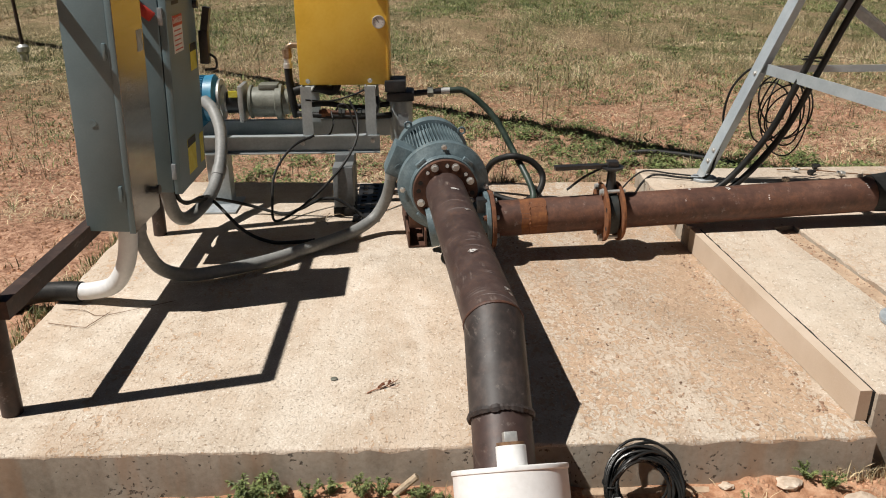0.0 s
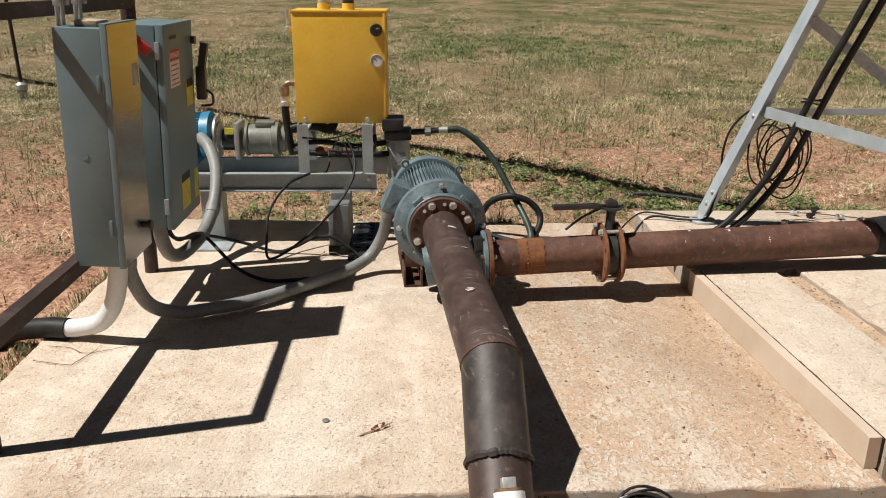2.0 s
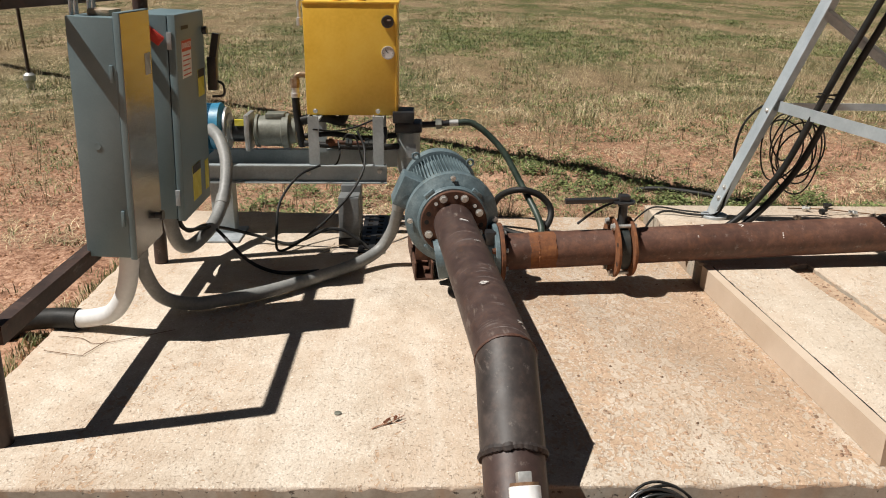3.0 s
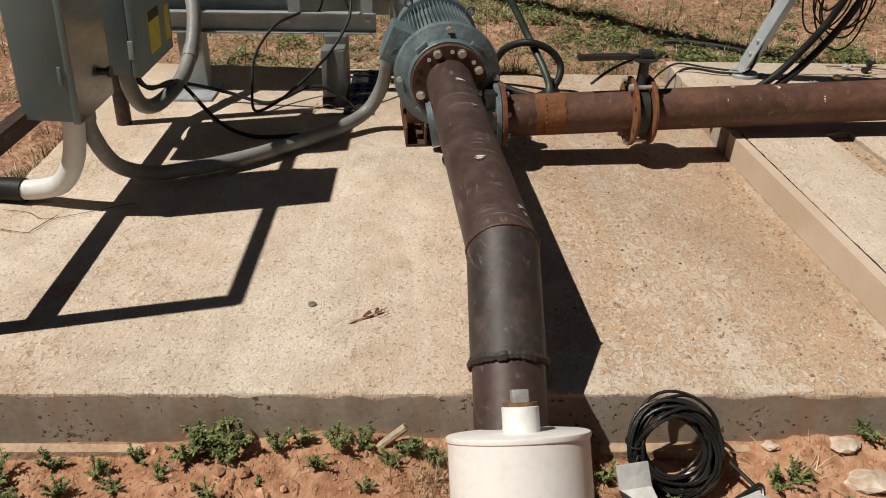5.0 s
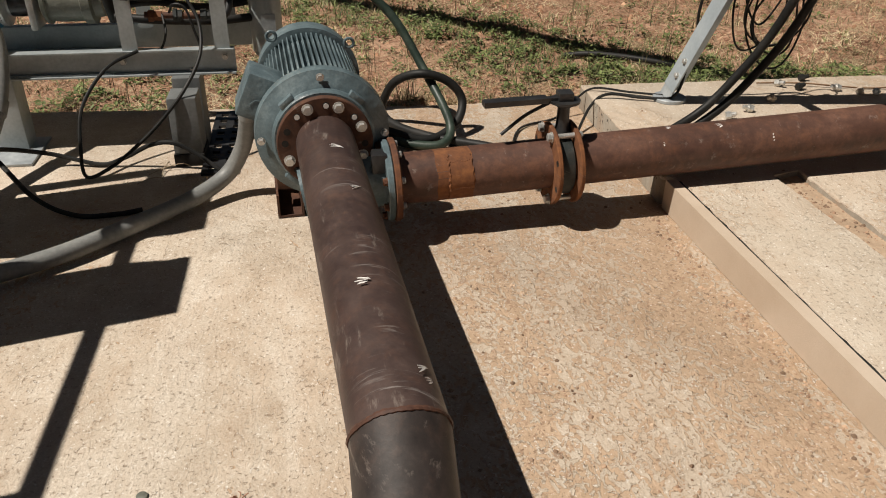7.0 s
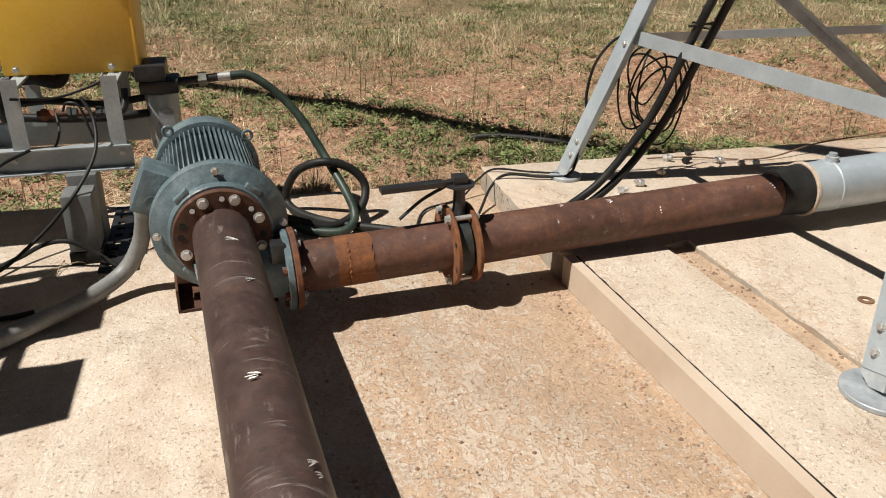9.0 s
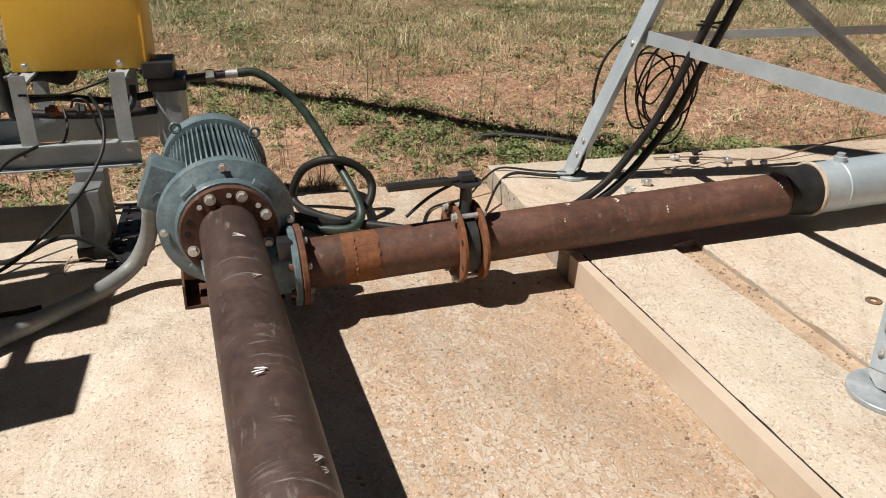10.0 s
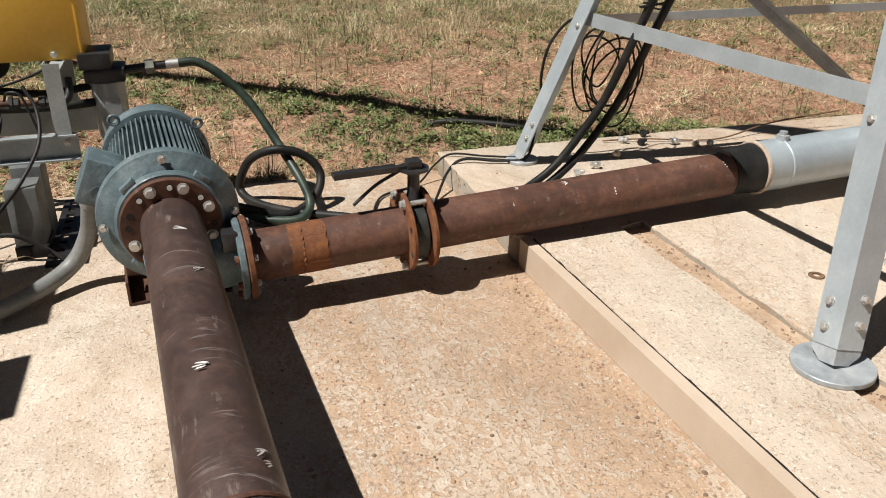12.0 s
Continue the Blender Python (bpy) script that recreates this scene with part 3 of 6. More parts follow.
BEND = Vector((0.311, 2.79, 0.325))
DOWN = (Vector((0.316, 2.545, 0.125)) - BEND).normalized()
R1 = 0.0918


def mitred(bm, p0, p1, r, n0=None, n1=None, seg=48, cap=True):
    """A pipe from p0 to p1, its ends cut in the planes through them with the normals n0 and n1."""
    d = (Vector(p1) - Vector(p0)).normalized()
    m = along(p0, d)
    rings = []
    length = (Vector(p1) - Vector(p0)).length
    cuts = [(Vector(p0), Vector(n0) if n0 is not None else d)]
    cuts += [(Vector(p0) + d * length * k / 8, d) for k in range(1, 8)]
    cuts.append((Vector(p1), Vector(n1) if n1 is not None else d))
    for c, nn in cuts:
        ring = []
        for i in range(seg):
            a = 2 * math.pi * i / seg
            q = m @ Vector((r * math.cos(a), r * math.sin(a), 0))
            q = q + d * ((c - q).dot(nn) / d.dot(nn))
            ring.append(bm.verts.new(q))
        rings.append(ring)
    for a, b in zip(rings, rings[1:]):
        for i in range(seg):
            j = (i + 1) % seg
            bm.faces.new((a[i], a[j], b[j], b[i]))
    if cap:
        bm.faces.new(rings[0])
        bm.faces.new(rings[-1])
    return bm


def weld_bead(bm, c, nn, d, r, thick, seg=120):
    """A lumpy bead round a pipe of direction d, in the plane through c with the normal nn."""
    m = along(c, d)
    pts = []
    for i in range(seg):
        a = 2 * math.pi * i / seg
        q = m @ Vector((r * math.cos(a), r * math.sin(a), 0))
        q = q + d * ((c - q).dot(nn) / d.dot(nn)) + d * 0.003 * noise.noise(q * 30)
        pts.append(q)
    rings = []
    for i, q in enumerate(pts):
        t = (pts[(i + 1) % seg] - pts[i - 1]).normalized()
        o = (q - c)
        o = (o - t * o.dot(t)).normalized()
        b = t.cross(o)
        k = thick * (0.85 + 0.3 * noise.noise(q * 55) + 0.12 * math.sin(i * 2.1))
        rings.append([bm.verts.new(q + (o * math.cos(2 * math.pi * s / 6) * 0.75 + b * math.sin(2 * math.pi * s / 6)) * k) for s in range(6)])
    for a, b in zip(rings, rings[1:] + rings[:1]):
        for s in range(6):
            bm.faces.new((a[s], a[(s + 1) % 6], b[(s + 1) % 6], b[s]))
    return bm


def flange(bm, c, d, r_out, r_in, t, holes=0, hole_r=0.011, pitch=None, seg=96):
    """A ring plate from c along d."""
    m = along(c, d)
    e = 0.003
    ring_lathe(bm, m, [(e, r_out), (t - e, r_out), (t, r_out - e), (t, r_in), (0, r_in), (0, r_out - e)], 64)
    return bm


suction = thing("suction_pipe", (0.26, 3.4, 0.0), "dark brown steel suction pipe with a welded bend", "pipe")
MITRE = ((-AX).normalized() + DOWN).normalized()
part("pipe_run", mitred(BM(), FACE - AX * 0.005, BEND, R1, None, MITRE), M_PIPE, suction)
part("pipe_drop", mitred(BM(), BEND, BEND + DOWN * 0.296, R1 + 0.0005, MITRE, None), M_PIPE_DARK, suction, "dark mill-scale dropping section")
part("pipe_tail", mitred(BM(), BEND + DOWN * 0.29, BEND + DOWN * 0.75, R1 - 0.0035), M_PIPE, suction, "brown rusty lower pipe end")
part("weld_bead", weld_bead(BM(), BEND, MITRE, -AX, R1, 0.006), M_RUSTPIPE, suction, "rusty lumpy weld bead")
part("weld_bead", weld_bead(BM(), BEND + DOWN * 0.296, DOWN, DOWN, R1, 0.013), M_PIPE_DARK, suction, "thick dark weld bead")
fl = part("flange", flange(BM(), FACE - AX * 0.004, AX, 0.150, R1 - 0.004, 0.024), M_RUSTDARK, suction, "rusty bolted pipe flange")
fright = AX.cross(Vector((0, 0, 1))).normalized()


def round_face(deg, r=0.124):
    """A place on the flange face, deg degrees to the right of its top."""
    return FACE - AX * 0.004 + Vector((0, 0, r * math.cos(radians(deg)))) + fright * r * math.sin(radians(deg))


# black discs stand for the dark inside of empty bolt holes
for i in range(8):
    p = round_face(-23 + 45 * i)
    if i == 7:
        part("bolt_hole_disc", lathe(BM(), along(p + AX * 0.012, -AX), [(0, 0.011), (0.0132, 0.011)], 14), M_BLACK, fl)
    else:
        put("bolt", BOLT_L, along(p, -AX), fl)
    p = round_face(4 + 45 * i)
    part("bolt_hole_disc", lathe(BM(), along(p + AX * 0.012, -AX), [(0, 0.011), (0.0132, 0.011)], 14), M_BLACK, fl)
    if i in (0, 1, 7):
        part("stud_end", lathe(BM(), along(p + AX * 0.004 - Vector((0, 0, 0.001)), -AX), [(0, 0.0085), (0.0065, 0.0085)], 12), M_WHITE, fl)

# ---- pump and motor ----
pump = thing("motor_pump", (0.18, 4.35, 0.0), "grey-green painted close-coupled electric motor pump", "pump")
C0 = FACE + AX * 0.022
casing = part("pump_casing", lathe(BM(), along(C0, AX), [(0, 0.155), (0.012, 0.163), (0.022, 0.163), (0.03, 0.178), (0.045, 0.200), (0.05, 0.213), (0.085, 0.216), (0.10, 0.210), (0.115, 0.185), (0.15, 0.165)], 72), M_PUMP, pump)
motor = part("motor_body", lathe(BM(), along(C0 + AX * 0.14, AX), [(0, 0.160), (0.03, 0.172), (0.05, 0.172), (0.055, 0.150), (0.52, 0.150)], 64), M_PUMP, pump)
fin = box(BM(), (0.143, -0.0026, 0.0), (0.176, 0.0026, 0.42), 0.0)
FIN = mesh_of("cooling_fin", fin, M_PUMP, False)
mm = along(C0 + AX * 0.20, AX)
for i in range(60):
    put("cooling_fin", FIN, mm @ Matrix.Rotation(2 * math.pi * i / 60, 4, "Z"), motor)
part("fan_cowl", lathe(BM(), along(C0 + AX * 0.61, AX), [(0, 0.168), (0.004, 0.192), (0.03, 0.194), (0.11, 0.188), (0.135, 0.165), (0.14, 0.0)], 64), M_PUMP, pump, "rounded fan cowl")
# lifting eyes
for off in ((-0.115, 0.155), (0.14, 0.12)):
    mx = along(C0 + AX * 0.60, AX)
    p = mx @ Vector((-off[0], off[1], 0))
    eye = BM()
    up = (mx.to_3x3() @ Vector((-off[0], off[1], 0))).normalized()
    ring = [p + up * (0.020 + 0.017 * math.cos(2 * math.pi * i / 20)) + up.cross(AX) * 0.017 * math.sin(2 * math.pi * i / 20) for i in range(21)]
    tube(eye, ring, 0.006, 8, 0)
    part("lifting_eye", eye, M_PUMP, motor)
# studs with blocks on the casing rim
for a in (90, 180, 0, 270):
    mx = along(C0 + AX * 0.03, -AX)
    p = mx @ Vector((0.195 * math.cos(radians(a)), 0.195 * math.sin(radians(a)), 0))
    put("casing_bolt", BOLT_M, along(p, -AX), casing)
for a in (50, 130, 230, 310):
    mx = along(C0 + AX * 0.012, -AX)
    p = mx @ Vector((0.165 * math.cos(radians(a)), 0.165 * math.sin(radians(a)), 0))
    blk = box(BM(), (-0.026, -0.010, -0.02), (0.026, 0.012, 0.006), 0.004, along(p, -AX, (p - C0)))
    part("casing_lug", blk, M_PUMP, casing)
# junction box with its conduit hub
jb = BM()
side = Vector((-1, 0, 0)) - AX * Vector((-1, 0, 0)).dot(AX)
side.normalize()
jc = C0 + AX * 0.24 + side * 0.185 + Vector((0, 0, 0.085))
jmat = along(jc, AX, Vector((0.45, 0, 1)))
box(jb, (-0.062, -0.075, -0.075), (0.062, 0.075, 0.075), 0.010, jmat)
jbx = part("junction_box", jb, M_PUMP, pump, "grey-green wiring box on the motor")
part("knockout", lathe(BM(), along(jc - AX * 0.074 + Vector((-0.012, 0, -0.025)), -AX), [(0, 0.026), (0.004, 0.026), (0.004, 0.021), (0.003, 0.021), (0.003, 0.0)], 24), M_PUMP, jbx)
# base channel and foot
for dx in (-0.125, 0.12):
    c = FACE + AX * 0.11
    ch = sweep(BM(), [(-0.045, 0), (0.045, 0), (0.045, 0.085), (0.037, 0.085), (0.037, 0.008), (-0.037, 0.008), (-0.037, 0.085), (-0.045, 0.085)], Vector((c.x + dx, c.y + 0.04, 0.003)), Vector((c.x + dx - 0.04, c.y + 0.55, 0.003)))
    part("base_channel", ch, M_RUSTDARK, pump, "rusty steel base channel", False)
for dx, dy in ((-0.125, 0.13), (0.12, 0.13), (-0.14, 0.40), (0.10, 0.40)):
    part("motor_foot", box(BM(), (FACE.x + dx - 0.05, FACE.y + 0.07 + dy, 0.085), (FACE.x + dx + 0.05, FACE.y + 0.13 + dy, 0.24), 0.004), M_RUSTDARK, pump, "rusty motor foot")
# discharge nozzle
DISC = Vector((0.425, 4.108, 0.195))
DX = Vector((1.0, 0.062, 0.030)).normalized()
nz = BM()
tube(nz, [DISC - DX * 0.30 + Vector((0, 0, -0.02)), DISC - DX * 0.14, DISC - DX * 0.02], lambda t: 0.095 - 0.012 * t, 32, 6)
part("discharge_nozzle", nz, M_PUMP, pump)
part("nozzle_flange", flange(BM(), DISC - DX * 0.040, DX, 0.132, 0.07, 0.022), M_PUMP, pump)
part("drain_fitting", box(BM(), (0.345, 4.03, 0.25), (0.395, 4.09, 0.315), 0.01), M_BLACKHOT, pump, "black sensor fitting")

# ---- discharge pipe, valve, second pipe ----
R2 = 0.084
dp = thing("discharge_pipe", (0.7, 4.19, 0.0), "rusty red discharge pipe with bolted end flanges", "pipe")
P_A, P_B = DISC, DISC + DX * 0.512
part("pipe_run", mitred(BM(), P_A, P_B, R2), M_RUSTPIPE, dp)
fa = part("flange", flange(BM(), P_A - DX * 0.016, DX, 0.136, R2 - 0.004, 0.020), M_RUST, dp, "rusty ring flange")
fb = part("flange", flange(BM(), P_B, DX, 0.140, R2 - 0.004, 0.015), M_RUSTORANGE, dp, "rusty ring flange")


def saddle(s0, s1, a0, a1, lift):
    """A curved plate on the discharge pipe, from s0 to s1 along it and from a0 to a1 degrees round it."""
    bm = BM()
    fwd = DX.cross(Vector((0, 0, 1))).normalized()
    up = fwd.cross(DX)
    grid = []
    for i in range(15):
        a = radians(a0 + (a1 - a0) * i / 14)
        n = up * math.cos(a) + fwd * math.sin(a)
        grid.append([[bm.verts.new(P_A + DX * (s_ + 0.003 * math.sin(i * 1.7 + s_ * 40)) + n * (R2 + h)) for h in (-0.003, lift)] for s_ in (s0, s1)])
    for (p, q), (u, v) in zip(grid, grid[1:]):
        bm.faces.new((p[1], q[1], v[1], u[1]))
        bm.faces.new((p[0], p[1], u[1], u[0]))
        bm.faces.new((q[1], q[0], v[0], v[1]))
    for p, q in (grid[0], grid[-1]):
        bm.faces.new((p[0], q[0], q[1], p[1]))
    return bm


def on_discharge(s_, a):
    fwd = DX.cross(Vector((0, 0, 1))).normalized()
    return P_A + DX * s_ + (fwd.cross(DX) * math.cos(radians(a)) + fwd * math.sin(radians(a))) * (R2 + 0.001)


part("rust_band", saddle(0.125, 0.245, -80, 150, 0.0008), M_RUSTORANGE, dp, "orange rusty heat-stained band")
patch_plate = part("welded_patch", saddle(0.168, 0.242, 22, 104, 0.0035), M_RUSTORANGE, dp, "orange rusty welded patch plate")
for line in ([on_discharge(0.165 + 0.002 * math.sin(i * 2.3), 18 + 6 * i) for i in range(20)], [on_discharge(0.168 + 0.0125 * i, 40 + 2 * math.sin(i * 2.0)) for i in range(7)], [on_discharge(0.168 + 0.0125 * i, 101 + 1.5 * math.sin(i * 1.7)) for i in range(7)]):
    part("weld_seam", tube(BM(), line, lambda t: 0.0034 + 0.0011 * math.sin(t * 60), 7, 6), M_RUSTORANGE, patch_plate, "lumpy rusty weld seam")
valve = thing("butterfly_valve", P_B + DX * 0.04, "black lever-operated butterfly valve between rusty flanges", "valve")
VC = P_B + DX * 0.022
vb = part("valve_body", flange(BM(), VC, DX, 0.108, 0.05, 0.046), M_VALVE, valve, "dark green valve body")
top = VC + DX * 0.023 + Vector((0, 0, 0.10))
part("valve_neck", lathe(BM(), along(top, (0, 0, 1)), [(0, 0.028), (0.035, 0.022), (0.095, 0.020), (0.098, 0.026), (0.112, 0.026)], 20), M_BLACKHOT, valve)
part("notch_plate", lathe(BM(), along(top + Vector((0, 0, 0.112)), (0, 0, 1)), [(0, 0.052), (0.008, 0.052)], 28), M_BLACKHOT, valve)
lev = BM()
lt = top + Vector((0, 0, 0.125))
ld = Vector((-1, -0.05, -0.02)).normalized()
sweep(lev, [(-0.019, -0.009), (0.019, -0.009), (0.019, 0.009), (-0.019, 0.009)], lt + ld * 0.06, lt + ld * 0.27)
sweep(lev, [(-0.011, -0.006), (0.011, -0.006), (0.011, 0.006), (-0.011, 0.006)], lt - ld * 0.02, lt + ld * 0.07)
box(lev, lt - Vector((0.025, 0.025, 0.012)), lt + Vector((0.025, 0.025, 0.022)), 0.005)
lever = part("lever", lev, M_BLACKHOT, valve, "black flat hand lever")
trig = BM()
tube(trig, [lt + ld * 0.05 - Vector((0, 0, 0.012)), lt + ld * 0.13 - Vector((0, 0, 0.05)), lt + ld * 0.21 - Vector((0, 0.01, 0.105))], 0.006, 8, 5)
part("trigger", trig, M_BLACKHOT, lever)
dp2 = thing("delivery_pipe", (1.7, 4.2, 0.1), "long rusty brown delivery pipe crossing the raised pad", "pipe")
Q_A = P_B + DX * 0.09
Q_B = Q_A + DX * 1.27
D2 = (Q_B - Q_A).normalized()
part("pipe_run", mitred(BM(), Q_A, Q_B, R2), M_RUSTPIPE, dp2)
fc = part("flange", flange(BM(), Q_A - DX * 0.015, DX, 0.140, R2 - 0.004, 0.015), M_RUSTORANGE, dp2, "rusty ring flange")
for i in range(8):
    a = 2 * math.pi * (i + 0.5) / 8
    m = along(P_B + DX * 0.045, DX)
    off = m.to_3x3() @ Vector((0.121 * math.cos(a), 0.121 * math.sin(a), 0))
    if abs(off.z) > 0.08:
        rod = lathe(BM(), along(P_B - DX * 0.012 + off, DX), [(0, 0.009), (0.115, 0.009)], 10)
        part("stud", rod, M_BOLT, valve, "bright zinc stud")
        put("nut", BOLT_L, along(P_B + off, -DX), valve)
        put("nut", BOLT_M, along(Q_A + off, DX), valve)
    else:
        # empty holes here are black discs that imitate their dark inside
        for f_, face, d_ in ((fb, P_B, -DX), (fc, Q_A, DX)):
            part("bolt_hole_disc", lathe(BM(), along(face + off - d_ * 0.004, d_), [(0, 0.0105), (0.0044, 0.0105)], 14), M_BLACK, f_)
    m = along(P_A, DX)
    off = m.to_3x3() @ Vector((0.114 * math.cos(a), 0.114 * math.sin(a), 0))
    put("nut", BOLT_M, along(P_A + DX * 0.004 + off, DX), fa)
    put("nut", BOLT_RUST, along(P_A - DX * 0.04 + off, -DX), fa)

# ---- white standpipe ----
tank = thing("white_standpipe", (0.325, 2.2, -0.2), "dusty white painted steel standpipe leaning over the pipe drop", "standpipe")
TN = Vector((-0.05, 0.62, 0.785)).normalized()
TC = Vector((0.313, 2.305, 0.150))
part("barrel", lathe(BM(), along(TC - TN * 0.6, TN), [(0, 0.150), (0.590, 0.150), (0.592, 0.153), (0.598, 0.154), (0.602, 0.153), (0.604, 0.149), (0.604, 0.0)], 64), M_TANKW, tank)
NC = TC + Vector((0.008, 0, 0)) - TN * 0.045
neck = part("neck", lathe(BM(), along(NC, TN), [(0, 0.040), (0.102, 0.040), (0.105, 0.034)], 32), M_TANKW, tank)
part("seal_ring", lathe(BM(), along(NC + TN * 0.104, TN), [(0, 0.037), (0.008, 0.037)], 28), M_ENDWOOD, neck, "brown rusty seal ring")
part("plug", box(BM(), (-0.018, -0.018, 0), (0.018, 0.018, 0.028), 0.004, along(NC + TN * 0.111, TN)), M_ALU, neck, "square grey pipe plug")

# ---- electrical rack ----
RX = -1.225
rack = thing("panel_rack", (RX, 3.7, 0.0), "dark rusty welded pipe rack holding the electrical panels", "rack")
for y, x0 in ((2.855, -1.25), (4.50, -1.255)):
    part("post", lathe(BM(), along((x0, y, -0.05), (0.025, 0, 1)), [(0, 0.033), (1.345, 0.033)], 24), M_RACK, rack)
low = BM()
sweep(low, [(-0.024, -0.03), (0.024, -0.03), (0.024, 0.03), (-0.024, 0.03)], (-1.205, 2.84, 0.375), (-1.215, 4.50, 0.365))
part("lower_rail", low, M_RACK, rack, "", False)
toprail = BM()
sweep(toprail, [(-0.014, -0.026), (0.014, -0.026), (0.014, 0.026), (-0.014, 0.026)], (-1.222, 2.828, 1.315), (-1.210, 4.53, 1.305))
part("upper_rail", toprail, M_RACK, rack, "", False)


def panel(name, lo, hi, label):
    p = thing(name, ((lo[0] + hi[0]) / 2, (lo[1] + hi[1]) / 2, lo[2]), label, "electrical panel")
    return p


# first enclosure
LEAN = Matrix.Translation((-1.1, 3.6, 0.375)) @ Matrix.Rotation(radians(2.4), 4, "Y") @ Matrix.Translation((1.1, -3.6, -0.375))
p1 = panel("control_panel", (-1.195, 3.53, 0.375), (-1.0, 3.84, 1.26), "grey steel control panel with a stainless door front")
b1 = part("body", box(BM(), (-1.198, 3.53, 0.375), (-1.036, 3.83, 1.25), 0.004, LEAN), M_GREYBOX, p1)
d1 = part("door", box(BM(), (-1.035, 3.525, 0.37), (-1.012, 3.84, 1.268), 0.003, LEAN), M_GREYBOX, p1, "grey door with a brushed stainless skin")
part("door_skin", box(BM(), (-1.0118, 3.529, 0.374), (-1.0102, 3.836, 1.264), 0, LEAN), M_STEEL, d1, "brushed stainless steel skin")
part("latch_knob", lathe(BM(), along(LEAN @ Vector((-1.012, 3.765, 0.475)), (1, 0, 0)), [(0, 0.014), (0.02, 0.012), (0.022, 0.02), (0.032, 0.02)], 18), M_BLACKHOT, d1, "black latch knob")
part("rating_plate", box(BM(), (-1.010, 3.76, 1.03), (-1.0085, 3.82, 1.11), 0, LEAN), M_GALV_DULL_SHADE, d1)
for z in (1.03, 0.50):
    part("hinge", box(BM(), (-1.058, 3.521, z), (-1.046, 3.5305, z + 0.06), 0.001, LEAN), M_GREYBOX, b1)
part("knockout_plug", lathe(BM(), along(LEAN @ Vector((-1.125, 3.531, 0.80)), (0, -1, 0)), [(0, 0.013), (0.003, 0.013), (0.003, 0.010), (0.002, 0.0)], 20), M_GREYBOX, b1)
part("conduit_hub", box(BM(), (-1.15, 3.60, 1.25), (-1.07, 3.72, 1.272), 0.006, LEAN), M_STICK, p1, "flat weathered hub plate on the panel top")
for y in (3.60, 3.76):
    br = BM()
    for side_ in (-1, 1):
        box(br, (-1.196, y + side_ * 0.022 - 0.012, 1.245), (-1.188, y + side_ * 0.022 + 0.012, 1.345), 0.003, LEAN)
        box(br, (-1.196, y + side_ * 0.036 - 0.012, 1.318), (-1.174, y + side_ * 0.036 + 0.012, 1.345), 0.004, LEAN)
    box(br, (-1.1965, y - 0.036, 1.335), (-1.1875, y + 0.036, 1.375), 0.003, LEAN)
    bb = part("bracket", br, M_GALV_DULL_SHADE, p1, "slotted galvanized hanging bracket")
    put("bolt", BOLT_S, along(LEAN @ Vector((-1.1875, y, 1.352)), (1, 0, 0)), bb)
# second enclosure
p2 = panel("disconnect_panel", (-1.15, 4.05, 0.36), (-0.95, 4.36, 1.23), "grey steel disconnect switch panel with warning labels")
b2 = part("body", box(BM(), (-1.16, 4.03, 0.375), (-1.005, 4.46, 1.235), 0.004, LEAN), M_GREYBOX, p2)
d2 = part("door", box(BM(), (-1.0, 4.025, 0.37), (-0.968, 4.465, 1.238), 0.004, LEAN), M_GREYBOX, p2, "grey enamelled door standing a finger ajar")


def label_on(parent, y0, y1, z0, z1, mat, name, text=""):
    return part(name, box(BM(), (-0.9680, y0, z0), (-0.9662, y1, z1), 0, LEAN), mat, parent, text, False)


dl = label_on(d2, 4.095, 4.235, 0.975, 1.13, M_WHITE, "warning_label", "white and red danger label")
part("header_band", box(BM(), (-0.9662, 4.095, 1.085), (-0.9652, 4.235, 1.13), 0, LEAN), M_RED, dl, "", False)
fc_ = bpy.data.curves.new("danger_text", "FONT")
fc_.body, fc_.size, fc_.align_x, fc_.align_y, fc_.extrude = "DANGER", 0.033, "CENTER", "CENTER", 0.0004
tmp = bpy.data.objects.new("danger_text", fc_)
tm = bpy.data.meshes.new_from_object(tmp)
tm.materials.append(M_WHITE)
bpy.data.objects.remove(tmp)
put("danger_text", tm, LEAN @ (Matrix.Translation((-0.9646, 4.165, 1.108)) @ Matrix(((0, 0, 1, 0), (1, 0, 0, 0), (0, 1, 0, 0), (0, 0, 0, 1)))), dl)
for i in range(5):
    part("text_bar", box(BM(), (-0.9662, 4.108, 0.985 + i * 0.02), (-0.9654, 4.222 - 0.012 * (i % 3), 0.990 + i * 0.02), 0, LEAN), M_RED, dl, "", False)
yl = label_on(d2, 4.33, 4.43, 0.865, 0.985, M_LABELY, "caution_label", "yellow caution label with a black head")
part("header_band", box(BM(), (-0.9662, 4.33, 0.95), (-0.9652, 4.43, 0.985), 0, LEAN), M_INK, yl, "", False)
yl = label_on(d2, 4.17, 4.30, 0.42, 0.58, M_LABELY, "caution_label", "yellow caution label with a black head")
part("header_band", box(BM(), (-0.9662, 4.17, 0.545), (-0.9652, 4.30, 0.58), 0, LEAN), M_INK, yl, "", False)
label_on(d2, 4.38, 4.44, 0.42, 0.56, M_LABELY, "caution_label", "yellow caution label")
part("maker_plate", box(BM(), (-0.9662, 4.10, 1.175), (-0.9652, 4.20, 1.19), 0, LEAN), M_INK, d2, "", False)
for z in (0.44, 1.10):
    part("hinge", box(BM(), (-1.004, 4.018, z), (-0.985, 4.026, z + 0.07), 0.001, LEAN), M_GALV_DULL_SHADE, b2)
